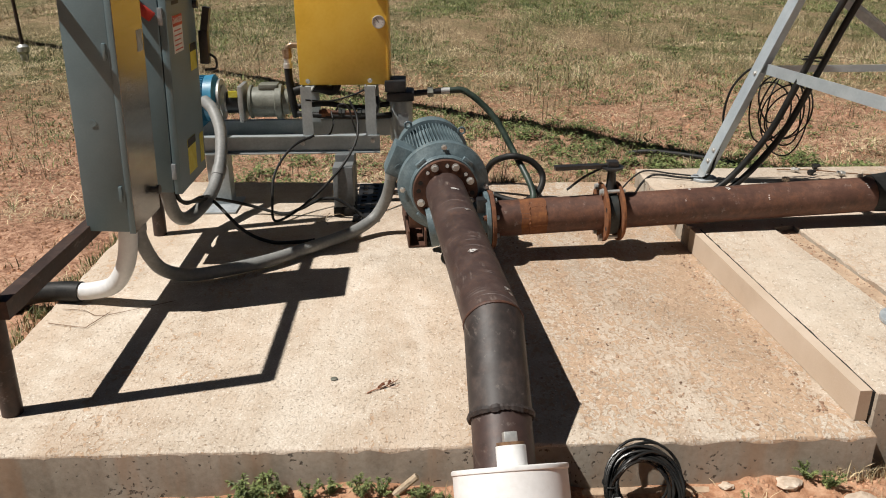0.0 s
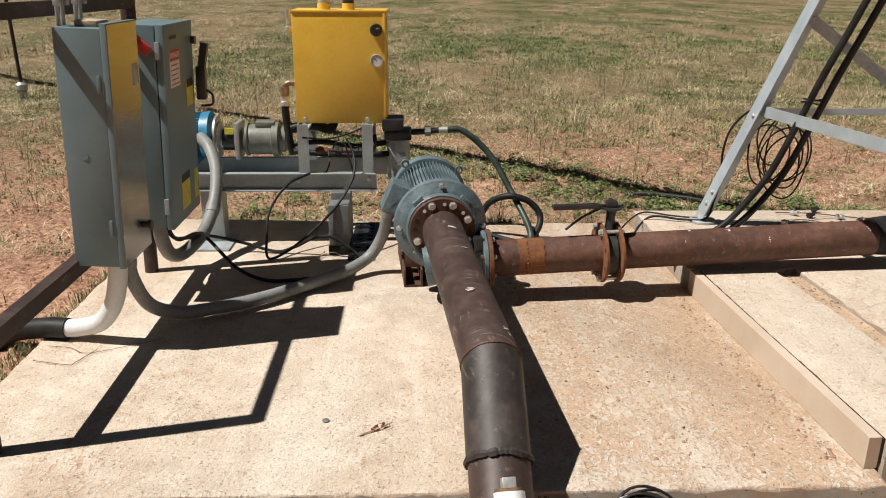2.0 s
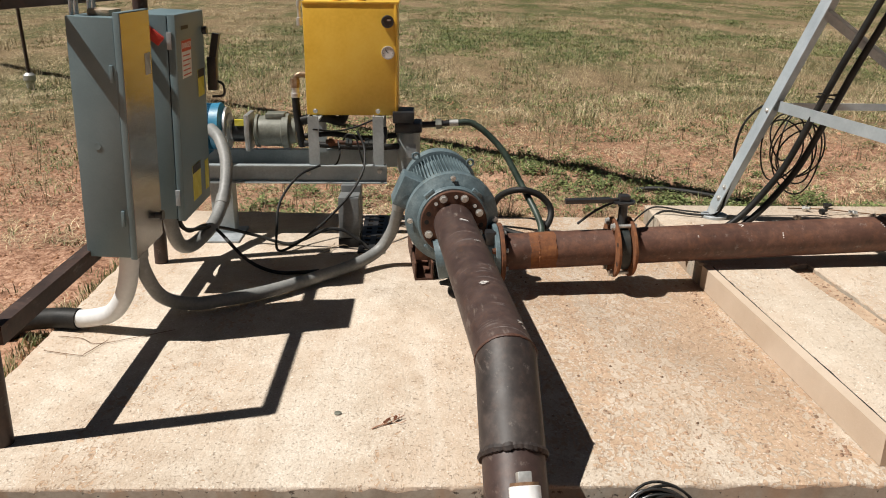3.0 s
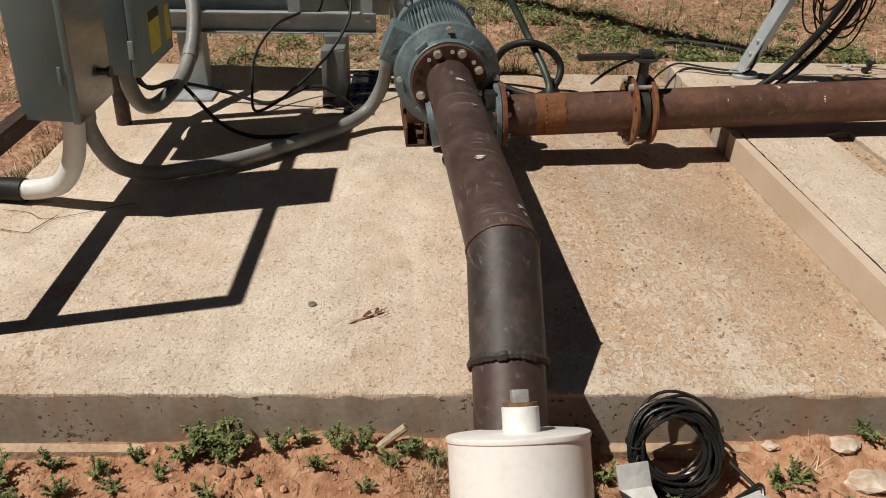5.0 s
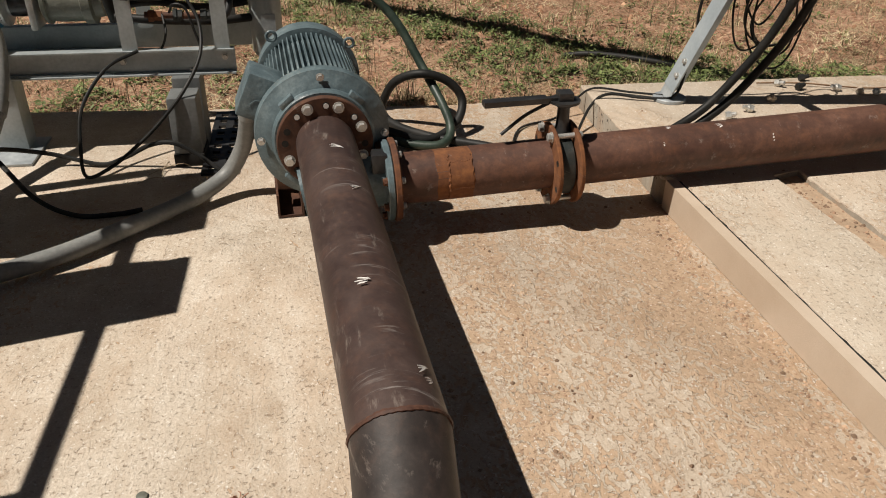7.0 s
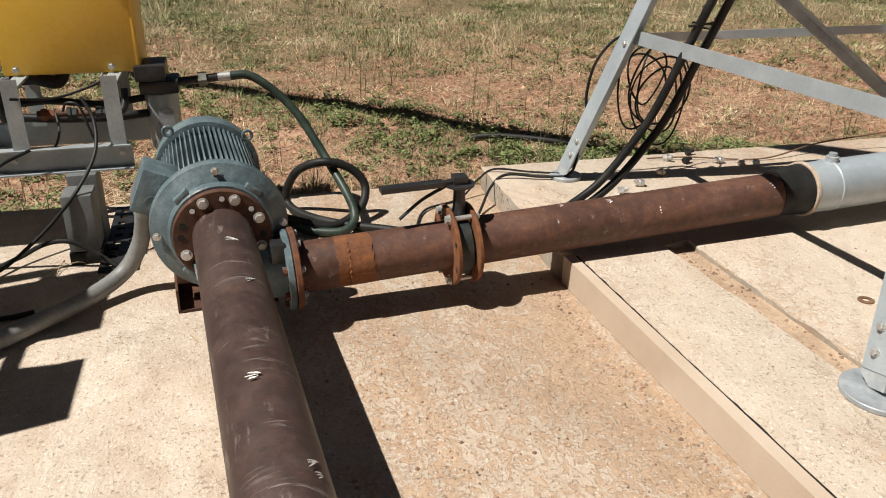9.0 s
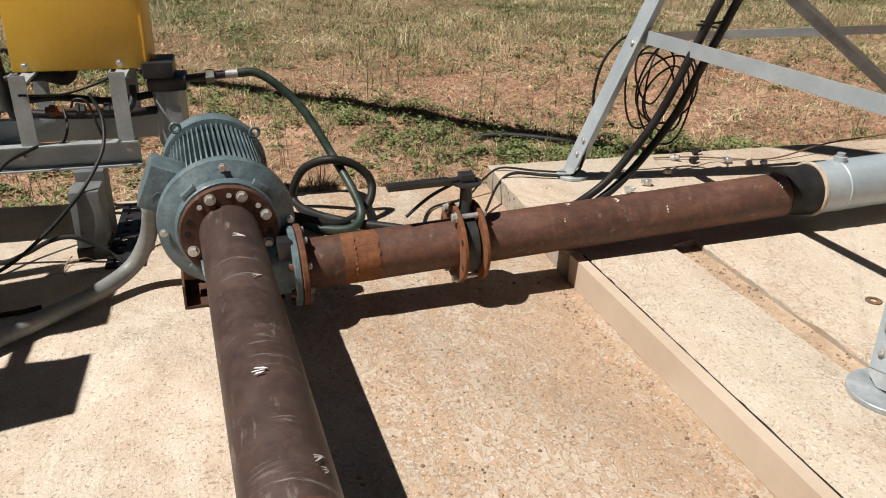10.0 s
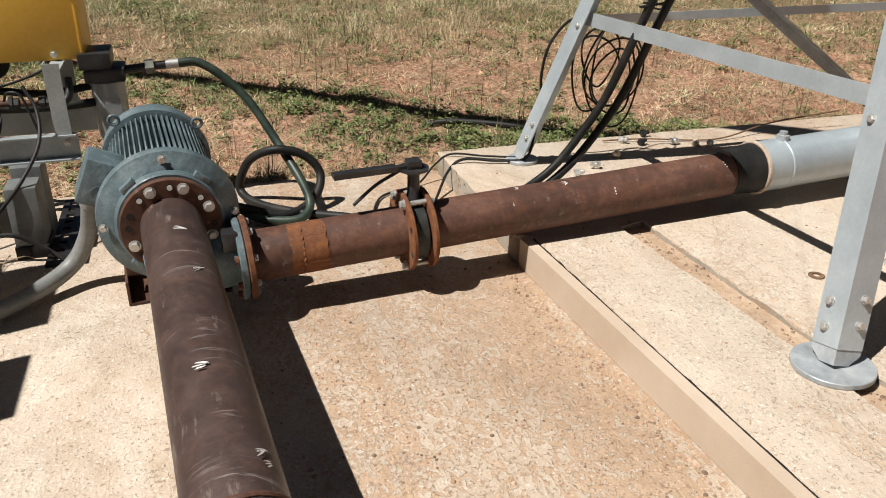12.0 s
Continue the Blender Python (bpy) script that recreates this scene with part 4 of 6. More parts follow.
part("red_flag_handle", box(BM(), (-0.03, -0.02, 0), (0.045, 0.022, 0.02), 0.004, along((-1.028, 4.028, 1.155), (0, -1, 0)) @ Matrix.Rotation(radians(-40), 4, "Z")), M_RED, b2, "red switch tab")
part("flag_shroud", box(BM(), (-0.06, -0.022, 0), (-0.025, 0.024, 0.03), 0.004, along((-1.028, 4.028, 1.165), (0, -1, 0)) @ Matrix.Rotation(radians(-40), 4, "Z")), M_BLACKHOT, b2, "black shroud")
hd = BM()
box(hd, (-0.962, 4.467, 0.875), (-0.918, 4.515, 1.03), 0.008, LEAN)
sweep(hd, [(-0.018, -0.016), (0.018, -0.016), (0.018, 0.016), (-0.018, 0.016)], LEAN @ Vector((-0.94, 4.49, 1.0)), LEAN @ Vector((-0.918, 4.49, 1.135)))
tube(hd, [LEAN @ Vector((-0.92, 4.49, 0.92)), LEAN @ Vector((-0.893, 4.49, 0.90)), LEAN @ Vector((-0.893, 4.49, 0.855)), LEAN @ Vector((-0.945, 4.49, 0.845))], 0.006, 8, 4)
part("switch_handle", hd, M_BLACKHOT, p2, "black lever handle of the switch")
part("corner_knob", lathe(BM(), along(LEAN @ Vector((-0.967, 4.44, 1.15)), (1, 0, 0)), [(0, 0.018), (0.02, 0.018)], 16), M_BLACKHOT, d2)

# ---- conduits ----
def pipe_thing(name, pts, r, mat, label, category, seg=14, per=8, group=""):
    return single(name, tube(BM(), pts, r, seg, per), mat, label, category, group)


elbow = thing("white_conduit", (-1.2, 3.68, 0.0), "white plastic conduit elbow dropping from the control panel", "conduit")
part("elbow", tube(BM(), [(-1.07, 3.60, 0.40), (-1.078, 3.61, 0.31), (-1.115, 3.63, 0.19), (-1.185, 3.66, 0.095), (-1.28, 3.69, 0.056), (-1.36, 3.70, 0.046)], 0.037, 24, 8), M_PVC_W, elbow)
part("tape_wrap", tube(BM(), [(-1.34, 3.697, 0.048), (-1.46, 3.72, 0.04), (-1.62, 3.75, 0.0), (-1.75, 3.77, -0.12)], 0.043, 20, 8), M_BLACK, elbow, "black tape-wrapped conduit end")


def conduit(pts, r, label, collars):
    """A bent plastic conduit with its couplings."""
    c = thing("grey_conduit", pts[0][:2] + (0.0,), label, "conduit")
    part("pipe", tube(BM(), pts, r, 20, 8), M_PVC, c)
    path = curve_points(pts, 8)
    for k in collars:
        a, b = path[k], path[k + 1]
        part("coupling", lathe(BM(), along(a, b - a), [(-0.03, r + 0.004), (0.03, r + 0.004)], 22), M_PVC, c, "slightly darker coupling collar")
    return c


conduit([(-1.05, 3.66, 0.39), (-1.048, 3.67, 0.28), (-1.02, 3.75, 0.13), (-0.94, 3.84, 0.055), (-0.82, 3.90, 0.042), (-0.62, 4.02, 0.041), (-0.42, 4.20, 0.041), (-0.26, 4.35, 0.048), (-0.15, 4.44, 0.09), (-0.085, 4.44, 0.19), (-0.055, 4.40, 0.30), (-0.045, 4.385, 0.36)], 0.029, "thick grey plastic conduit swooping to the motor", (2, 86))
conduit([(-1.09, 4.20, 0.39), (-1.09, 4.21, 0.27), (-1.085, 4.30, 0.16), (-1.06, 4.45, 0.12), (-1.01, 4.65, 0.17), (-0.99, 4.82, 0.28), (-1.0, 4.95, 0.42), (-1.05, 5.05, 0.52), (-1.12, 5.15, 0.56)], 0.033, "thick grey plastic conduit looping to the blue motor", (2, 38))
pipe_thing("black_cable", [(-1.06, 4.16, 0.37), (-1.055, 4.3, 0.24), (-1.0, 4.62, 0.15), (-0.858, 4.78, 0.06), (-0.669, 4.763, 0.012), (-0.57, 4.75, 0.04), (-0.46, 4.72, 0.10), (-0.37, 4.695, 0.115), (-0.29, 4.68, 0.075), (-0.198, 4.643, 0.012)], 0.009, M_BLACK, "thin black control cable humped over the slab", "cable", 8)
pipe_thing("black_cable", [(-1.06, 4.18, 0.37), (-1.06, 4.34, 0.22), (-1.015, 4.606, 0.16), (-0.812, 4.418, 0.05), (-0.66, 4.335, 0.012), (-0.52, 4.33, 0.011), (-0.441, 4.353, 0.011)], 0.009, M_BLACK, "thin black control cable ending on the slab", "cable", 8)
pipe_thing("black_cable", [(-0.489, 4.93, 0.404), (-0.60, 4.86, 0.36), (-0.684, 4.75, 0.25), (-0.695, 4.66, 0.12), (-0.689, 4.640, 0.016), (-0.60, 4.67, 0.04), (-0.50, 4.70, 0.11), (-0.41, 4.715, 0.19), (-0.31, 4.75, 0.30), (-0.25, 4.86, 0.40), (-0.25, 4.95, 0.50), (-0.29, 5.0, 0.58)], 0.007, M_BLACK, "thin black control cable looped over the skid", "cable", 8)

# ---- hydraulic skid ----
skid = thing("hydraulic_skid", (-0.65, 5.1, 0.0), "silver painted steel skid frame on a post", "skid")
part("rail_web", box(BM(), (-1.35, 4.974, 0.30), (-0.13, 4.981, 0.40)), M_SKID, skid, "", False)
for z in (0.394, 0.30):
    part("rail_flange", box(BM(), (-1.35, 4.934, z), (-0.13, 4.974, z + 0.006)), M_SKID, skid, "", False)
for y0, x1 in ((5.34, -0.05),):
    part("rail", sweep(BM(), [(0, 0), (0.045, 0), (0.045, 0.006), (0.006, 0.006), (0.006, 0.094), (0.045, 0.094), (0.045, 0.10), (0, 0.10)], (-1.35, y0, 0.30), (x1, y0, 0.30)), M_SKID, skid, "", False)
part("cross_plate", box(BM(), (-1.3, 4.95, 0.302), (-0.6, 5.34, 0.31)), M_SKID, skid)
for x in (-0.52, -0.173):
    part("upright", sweep(BM(), angle_section(0.058, 0.005), (x - 0.029, 4.945, 0.395), (x - 0.029, 4.945, 0.668), (0, 1, 0)), M_SKID, skid, "", False)
    part("upright", sweep(BM(), angle_section(0.058, 0.005), (x - 0.029, 5.30, 0.395), (x - 0.029, 5.30, 0.66), (0, 1, 0)), M_SKID, skid, "", False)
for x in (-0.52, -0.173):
    part("tank_bearer", box(BM(), (x - 0.025, 4.955, 0.628), (x + 0.025, 5.36, 0.639), 0.001), M_SKID, skid)
# both square tubes here carry their shade in a darker colour
part("pedestal", box(BM(), (-0.378, 4.735, 0.05), (-0.27, 4.86, 0.275), 0.006), M_SKID_SHADED, skid, "silver square pedestal tube coloured darker for shade")
part("pedestal", box(BM(), (-0.378, 4.9, -0.08), (-0.27, 5.02, 0.30), 0.006), M_SKID_SHADED, skid, "rear silver square pedestal tube coloured darker for shade")
part("pedestal_pad", box(BM(), (-0.382, 4.73, 0.001), (-0.266, 4.88, 0.05), 0.004), M_BLACK, skid, "black pad under the pedestal")
part("pedestal", box(BM(), (-1.10, 4.95, 0.0), (-0.98, 5.06, 0.30), 0.006), M_SKID, skid)
part("foot_plate", box(BM(), (-1.14, 4.80, 0.001), (-0.93, 5.08, 0.012), 0.003), M_GALV_DULL_SHADE, skid)
for x, z in ((-0.56, 0.35), (-0.17, 0.36), (-0.30, 0.308)):
    put("bolt", BOLT_M, along((x, 4.973, z), (0, -1, 0)), skid)
# dark flat strip with square holes, on the pad under the motor
grate = BM()
gx, gy = (-0.275, -0.25, -0.22, -0.19, -0.16, -0.135), [4.63 + 0.035 * i for i in range(20)]
for i in range(5):
    for j in range(19):
        if i % 2 == 1 and j % 2 == 1:
            continue
        q = [grate.verts.new((x, y, 0.012)) for x, y in ((gx[i], gy[j]), (gx[i + 1], gy[j]), (gx[i + 1], gy[j + 1]), (gx[i], gy[j + 1]))]
        grate.faces.new(q)
bmesh.ops.remove_doubles(grate, verts=grate.verts, dist=0.0005)
bmesh.ops.solidify(grate, geom=grate.faces[:], thickness=0.010)
single("perforated_strip", grate, M_BLACKHOT, "dark flat strip with square holes on the pad", "steel strip", "", "", False)

tanky = thing("hydraulic_tank", (-0.32, 5.25, 0.65), "yellow painted steel hydraulic oil tank on the skid", "tank")
ty = part("tank_body", box(BM(), (-0.578, 5.14, 0.64), (-0.070, 5.44, 1.248), 0.008), M_YELLOW, tanky)
part("top_lip", box(BM(), (-0.580, 5.136, 1.238), (-0.062, 5.446, 1.250), 0.003), M_YELLOW, tanky)
part("side_seam", box(BM(), (-0.085, 5.1365, 0.645), (-0.075, 5.1405, 1.236), 0.001), M_YELLOW, tanky)
gz = part("pressure_gauge", lathe(BM(), along((-0.122, 5.14, 0.985), (0, -1, 0)), [(0, 0.034), (0.018, 0.036), (0.022, 0.034), (0.022, 0.030), (0.017, 0.030), (0.017, 0.0)], 32), M_ALU, tanky, "round chrome pressure gauge")
part("dial", lathe(BM(), along((-0.122, 5.122, 0.985), (0, -1, 0)), [(0, 0.029), (0.0015, 0.029)], 32), M_WHITE, gz, "white dial face")
ndl = box(BM(), (-0.002, -0.004, 0), (0.002, 0.02, 0.001), 0, along((-0.122, 5.1200, 0.985), (0, -1, 0)) @ Matrix.Rotation(radians(40), 4, "Z"))
part("needle", ndl, M_INK, gz)
for i in range(9):
    a = radians(-130 + i * 32.5)
    mk = box(BM(), (-0.001, 0.021, 0), (0.001, 0.027, 0.001), 0, along((-0.122, 5.1202, 0.985), (0, -1, 0)) @ Matrix.Rotation(a, 4, "Z"))
    part("dial_mark", mk, M_INK, gz)
part("level_gauge", lathe(BM(), along((-0.122, 5.14, 1.148), (0, -1, 0)), [(0, 0.032), (0.02, 0.034), (0.026, 0.030), (0.026, 0.022), (0.02, 0.022), (0.02, 0.0)], 32), M_BLACKHOT, tanky, "black round level gauge")
# small white chip painted as a highlight on the gauge
part("gauge_glint", box(BM(), (-0.124, 5.1185, 1.152), (-0.106, 5.1195, 1.160)), M_WHITE, tanky)
for x, mat in ((-0.41, M_YELLOW), (-0.275, M_BLACKHOT)):
    cap = part("filler_neck", lathe(BM(), along((x, 5.22, 1.247), (0, 0, 1)), [(0, 0.034), (0.035, 0.034), (0.036, 0.03)], 24), M_YELLOW, tanky)
    part("cap", lathe(BM(), along((x, 5.22, 1.283), (0, 0, 1)), [(0, 0.031), (0.05, 0.031), (0.056, 0.026)], 20), M_ALU if mat is M_YELLOW else mat, cap)
part("level_rod", lathe(BM(), along((-0.605, 5.2, 1.12), (0, 0, 1)), [(0, 0.016), (0.04, 0.016), (0.042, 0.009), (0.10, 0.009), (0.102, 0.014), (0.13, 0.012)], 14), M_ALU, tanky, "small silver breather fitting")
part("rod_arm", box(BM(), (-0.62, 5.19, 1.13), (-0.583, 5.21, 1.15), 0.002), M_ALU, tanky)
for x in (-0.53, -0.182):
    put("bolt", BOLT_M, along((x, 5.139, 0.665), (0, -1, 0)), tanky)

hp = thing("hydraulic_pump", (-0.78, 5.25, 0.3), "cast grey hydraulic gear pump with a coupling", "pump")
hx = Vector((1, 0, 0))
part("pump_body", lathe(BM(), along((-0.90, 5.28, 0.525), hx), [(0, 0.07), (0.012, 0.095), (0.025, 0.095), (0.03, 0.085), (0.06, 0.088), (0.16, 0.088), (0.165, 0.10), (0.2, 0.10), (0.205, 0.075), (0.24, 0.07)], 32), M_OLIVE, hp)
part("top_block", box(BM(), (-0.83, 5.23, 0.60), (-0.72, 5.33, 0.632), 0.008), M_OLIVE, hp)
part("mounting_plate", box(BM(), (-0.945, 5.19, 0.42), (-0.915, 5.37, 0.63), 0.012), M_ALU, hp, "cast aluminium mounting plate")
part("bell_housing", lathe(BM(), along((-1.06, 5.28, 0.525), hx), [(0, 0.10), (0.02, 0.10), (0.03, 0.062), (0.10, 0.055), (0.12, 0.075), (0.14, 0.075)], 28), M_ALU, hp)
part("coupling_guard", lathe(BM(), along((-1.02, 5.28, 0.525), hx), [(0, 0.064), (0.085, 0.064)], 24), M_BLACKHOT, hp)
part("yellow_tag", box(BM(), (-1.0, 5.21, 0.565), (-0.95, 5.225, 0.60), 0), M_LABELY, hp)
bmot = thing("blue_motor", (-1.2, 5.28, 0.3), "blue painted electric motor driving the hydraulic pump", "motor")
part("end_shield", lathe(BM(), along((-1.135, 5.28, 0.55), hx), [(0, 0.13), (0.05, 0.135), (0.06, 0.12), (0.075, 0.10)], 40), M_BLUE, bmot)
part("shield_rim", lathe(BM(), along((-1.062, 5.28, 0.545), hx), [(0, 0.115), (0.012, 0.115), (0.014, 0.07)], 40), M_ALU, bmot)
bf = BM()
for i in range(40):
    a = 2 * math.pi * i / 40
    box(bf, (0.105, -0.002, 0), (0.132, 0.002, 0.26), 0, along((-1.40, 5.28, 0.55), hx) @ Matrix.Rotation(a, 4, "Z"))
lathe(bf, along((-1.40, 5.28, 0.55), hx), [(0, 0.11), (0.27, 0.11)], 40)
part("motor_body", bf, M_BLUE, bmot, "", False)
part("foot", box(BM(), (-1.38, 5.17, 0.395), (-1.16, 5.39, 0.43), 0.004), M_BLUE, bmot)

filt = thing("oil_filter", (-0.02, 5.2, 0.35), "grey metal spin-on oil filter under a black filter head", "filter")
part("canister", lathe(BM(), along((-0.012, 5.20, 0.30), (0, 0, 1)), [(0, 0.055), (0.02, 0.066), (0.24, 0.066), (0.245, 0.06)], 32), M_SKID, filt)
part("maker_label", box(BM(), (-0.028, 5.1325, 0.40), (0.03, 5.1345, 0.48), 0), M_GALV_DULL_SHADE, filt, "pale printed label")
part("filter_head", box(BM(), (-0.09, 5.12, 0.545), (0.065, 5.28, 0.60), 0.012), M_BLACKHOT, filt)
part("filter_head", box(BM(), (-0.10, 5.11, 0.60), (0.02, 5.30, 0.665), 0.010), M_BLACKHOT, filt)
part("hose_fitting", tube(BM(), [(0.06, 5.2, 0.578), (0.22, 5.2, 0.590)], 0.017, 12, 0), M_BLACKHOT, filt)
part("union_nut", lathe(BM(), along((0.14, 5.2, 0.584), (1, 0, 0.07)), [(0, 0.03), (0.035, 0.03)], 6), M_OLIVE, filt)
part("crimp_sleeve", lathe(BM(), along((0.22, 5.2, 0.590), (1, 0, 0.04)), [(0, 0.019), (0.05, 0.019), (0.052, 0.016)], 18), M_ALU, filt)

part("suction_hose", tube(BM(), [(-0.645, 5.2, 0.735), (-0.645, 5.2, 0.70), (-0.64, 5.2, 0.62), (-0.63, 5.2, 0.53), (-0.62, 5.22, 0.45)], 0.022, 14, 6), M_BLACK, hp, "black suction hose")
part("brass_elbow", tube(BM(), [(-0.585, 5.2, 0.855), (-0.62, 5.2, 0.855), (-0.642, 5.2, 0.83), (-0.645, 5.2, 0.74)], 0.017, 14, 6), M_BRASS, hp, "tarnished brass elbow fitting")
part("hose_ferrule", lathe(BM(), along((-0.645, 5.2, 0.73), (0, 0, 1)), [(0, 0.025), (0.025, 0.025), (0.027, 0.021), (0.055, 0.021)], 16), M_BOLT, hp, "plated hose ferrule")
part("brass_union", lathe(BM(), along((-0.645, 5.2, 0.785), (0, 0, 1)), [(0, 0.026), (0.05, 0.026)], 6), M_BRASS, hp, "brown brass union nut")
for pts, r in (([(-0.62, 5.2, 0.60), (-0.50, 5.2, 0.62), (-0.40, 5.2, 0.60), (-0.37, 5.22, 0.66)], 0.027), ([(-0.62, 5.25, 0.50), (-0.45, 5.22, 0.52), (-0.25, 5.2, 0.50), (-0.08, 5.2, 0.52)], 0.015), ([(-0.60, 5.15, 0.48), (-0.40, 5.12, 0.47), (-0.2, 5.12, 0.465), (-0.06, 5.18, 0.46)], 0.017)):
    pipe_thing("hydraulic_hose", pts, r, M_BLACK, "black hydraulic hose under the yellow tank", "hose", 12)

manifold = thing("hydraulic_manifold", (-0.33, 5.06, 0.50), "rusty steel nipples and unions plumbed under the yellow tank", "pipework")
part("nipple", tube(BM(), [(-0.47, 5.07, 0.505), (-0.19, 5.07, 0.495)], 0.013, 14, 0), M_RUSTDARK, manifold)
for x_, ln_, rr_ in ((-0.455, 0.05, 0.024), (-0.36, 0.035, 0.027), (-0.255, 0.055, 0.023)):
    part("union", lathe(BM(), along((x_, 5.07, 0.502), (1, 0, -0.035)), [(0, rr_), (ln_ * 0.4, rr_), (ln_ * 0.42, rr_ * 0.8), (ln_, rr_ * 0.8)], 6), M_RUST if x_ < -0.4 else M_VALVE, manifold, "rusty hex union")
part("elbow", tube(BM(), [(-0.19, 5.07, 0.495), (-0.16, 5.075, 0.50), (-0.145, 5.09, 0.53), (-0.145, 5.12, 0.575)], 0.015, 14, 5), M_BLACKHOT, manifold)
for pts in ([(-0.37, 5.04, 0.52), (-0.345, 5.0, 0.56), (-0.30, 4.985, 0.55), (-0.275, 4.97, 0.47), (-0.255, 4.955, 0.40)], [(-0.40, 5.05, 0.51), (-0.385, 4.99, 0.46), (-0.40, 4.97, 0.41), (-0.42, 4.96, 0.395)], [(-0.52, 4.93, 0.60), (-0.40, 5.02, 0.575), (-0.28, 5.05, 0.60), (-0.20, 5.08, 0.63)]):
    pipe_thing("signal_wire", pts, 0.005, M_BLACK, "thin black signal wire under the yellow tank", "wire", 7, 6, "wires under the tank")
pipe_thing("hydraulic_hose", [(0.265, 5.2, 0.592), (0.35, 5.2, 0.59), (0.45, 5.18, 0.52), (0.54, 5.14, 0.42), (0.635, 5.05, 0.254), (0.70, 4.91, 0.14), (0.722, 4.84, 0.07), (0.70, 4.79, 0.035), (0.65, 4.77, 0.022), (0.57, 4.79, 0.022), (0.50, 4.82, 0.030), (0.42, 4.88, 0.065), (0.32, 4.90, 0.11)], 0.0185, M_HOSE, "dark green hydraulic hose arching down to the pad", "hose", 14)
pipe_thing("hydraulic_hose", [(0.28, 4.84, 0.13), (0.45, 4.84, 0.07), (0.62, 4.83, 0.024), (0.75, 4.90, 0.06), (0.79, 4.97, 0.14), (0.73, 4.985, 0.22), (0.62, 4.99, 0.255), (0.52, 5.05, 0.21), (0.47, 5.1, 0.12), (0.46, 5.10, 0.045), (0.52, 5.0, 0.020), (0.66, 4.86, 0.020), (0.85, 4.75, 0.020), (1.0, 4.64, 0.020)], 0.0185, M_BLACK, "black hydraulic hose coiled behind the pump", "hose", 14)

# ---- pivot tower ----
tower = thing("pivot_tower", (2.75, 4.05, 0.11), "galvanized steel pivot tower of leaning angle legs", "tower")
APEX = Vector((2.76, 4.06, 3.75))
FEET = {"a": Vector((1.880, 3.150, 0.125)), "b": Vector((1.715, 4.955, 0.125)), "c": Vector((3.72, 4.93, 0.125)), "d": Vector((3.75, 3.15, 0.125))}


def at_height(k, z):
    f = FEET[k]
    return f + (APEX - f) * ((z - f.z) / (APEX.z - f.z))


FOOT_R = {"a": 0.109, "b": 0.072, "c": 0.09, "d": 0.09}


def leg(k, w=0.088, t=0.007):
    """An angle leg with its corner outwards, bolted to a foot on a round plate."""
    f = FEET[k]
    d = (APEX - f).normalized()
    out = Vector((f.x - APEX.x, f.y - APEX.y, 0)).normalized()
    out = (out - d * out.dot(d)).normalized()
    b = d.cross(out)
    s = math.sqrt(0.5)
    e1, e2 = (-out * s + b * s), (-out * s - b * s)
    sec = [Vector((0, 0, 0)), e1 * w, e1 * w + e2 * t, e1 * t + e2 * t, e1 * t + e2 * w, e2 * w]
    bm = BM()
    p0, p1 = f + d * 0.045 + out * 0.05, APEX - d * 0.25 + out * 0.05
    va = [bm.verts.new(p0 + q) for q in sec]
    vb = [bm.verts.new(p1 + q) for q in sec]
    for i in range(6):
        bm.faces.new((va[i], va[(i + 1) % 6], vb[(i + 1) % 6], vb[i]))
    bm.faces.new(va)
    bm.faces.new(vb)
    lg = part("leg", bm, M_GALV, tower, "", False)
    n1 = e1.cross(d).normalized()
    n2 = e2.cross(d).normalized()
    if n1.dot(out) < 0:
        n1 = -n1
    if n2.dot(out) < 0:
        n2 = -n2
    for h in (0.115, 0.185):
        for e, nn in ((e1, n1), (e2, n2)):
            put("bolt", BOLT_M, along(f + out * 0.05 + d * (h - 0.02 * (e is e2)) + e * w * 0.62, nn), lg)
    pl = part("foot_plate", lathe(BM(), along((f.x, f.y, 0.112), (0, 0, 1)), [(0, FOOT_R[k]), (0.012, FOOT_R[k]), (0.014, FOOT_R[k] - 0.002)], 48), M_GALV_DULL_SHADE, tower)
    sh = BM()
    q = f + out * 0.046
    sv = []
    for zz, ww in ((0.0, 0.6), (0.03, 1.0), (0.16, 1.0)):
        o = q + d * zz
        sv.append([sh.verts.new(o + e1 * w * ww * 0.98), sh.verts.new(o), sh.verts.new(o + e2 * w * ww * 0.98), sh.verts.new(o - out * 0.02)])
    for a, c in zip(sv, sv[1:]):
        for i in range(4):
            sh.faces.new((a[i], a[(i + 1) % 4], c[(i + 1) % 4], c[i]))
    sh.faces.new(sv[0])
    sh.faces.new(sv[-1])
    part("foot_shoe", sh, M_GALV_DULL_SHADE, pl, "", False)
    return lg, e1, e2, n1, n2


LEGS = {k: leg(k) for k in "abcd"}


def brace(p0, p1, w=0.055, t=0.005, name="brace", up=(0, 0, 1), mat=M_GALV):
    bm = BM()
    sweep(bm, angle_section(w, t), p0, p1, up)
    return part(name, bm, mat, tower, "", False)


zb = 0.74
for k, m in (("b", "a"), ("b", "c"), ("c", "d"), ("d", "a")):
    brace(at_height(k, zb), at_height(m, zb + (0.02 if m == "a" else 0)), 0.055 if "a" in (k, m) else 0.036)
for k, m in (("b", "a"), ("c", "b"), ("d", "c"), ("a", "d")):
    brace(at_height(k, 1.95), at_height(m, 1.95))
# the darker zinc paints the shade on the undersides of these two braces
brace(at_height("b", 1.25), at_height("c", 0.20), 0.045, up=(0, 0, -1), mat=M_GALV_DULL_SHADE)
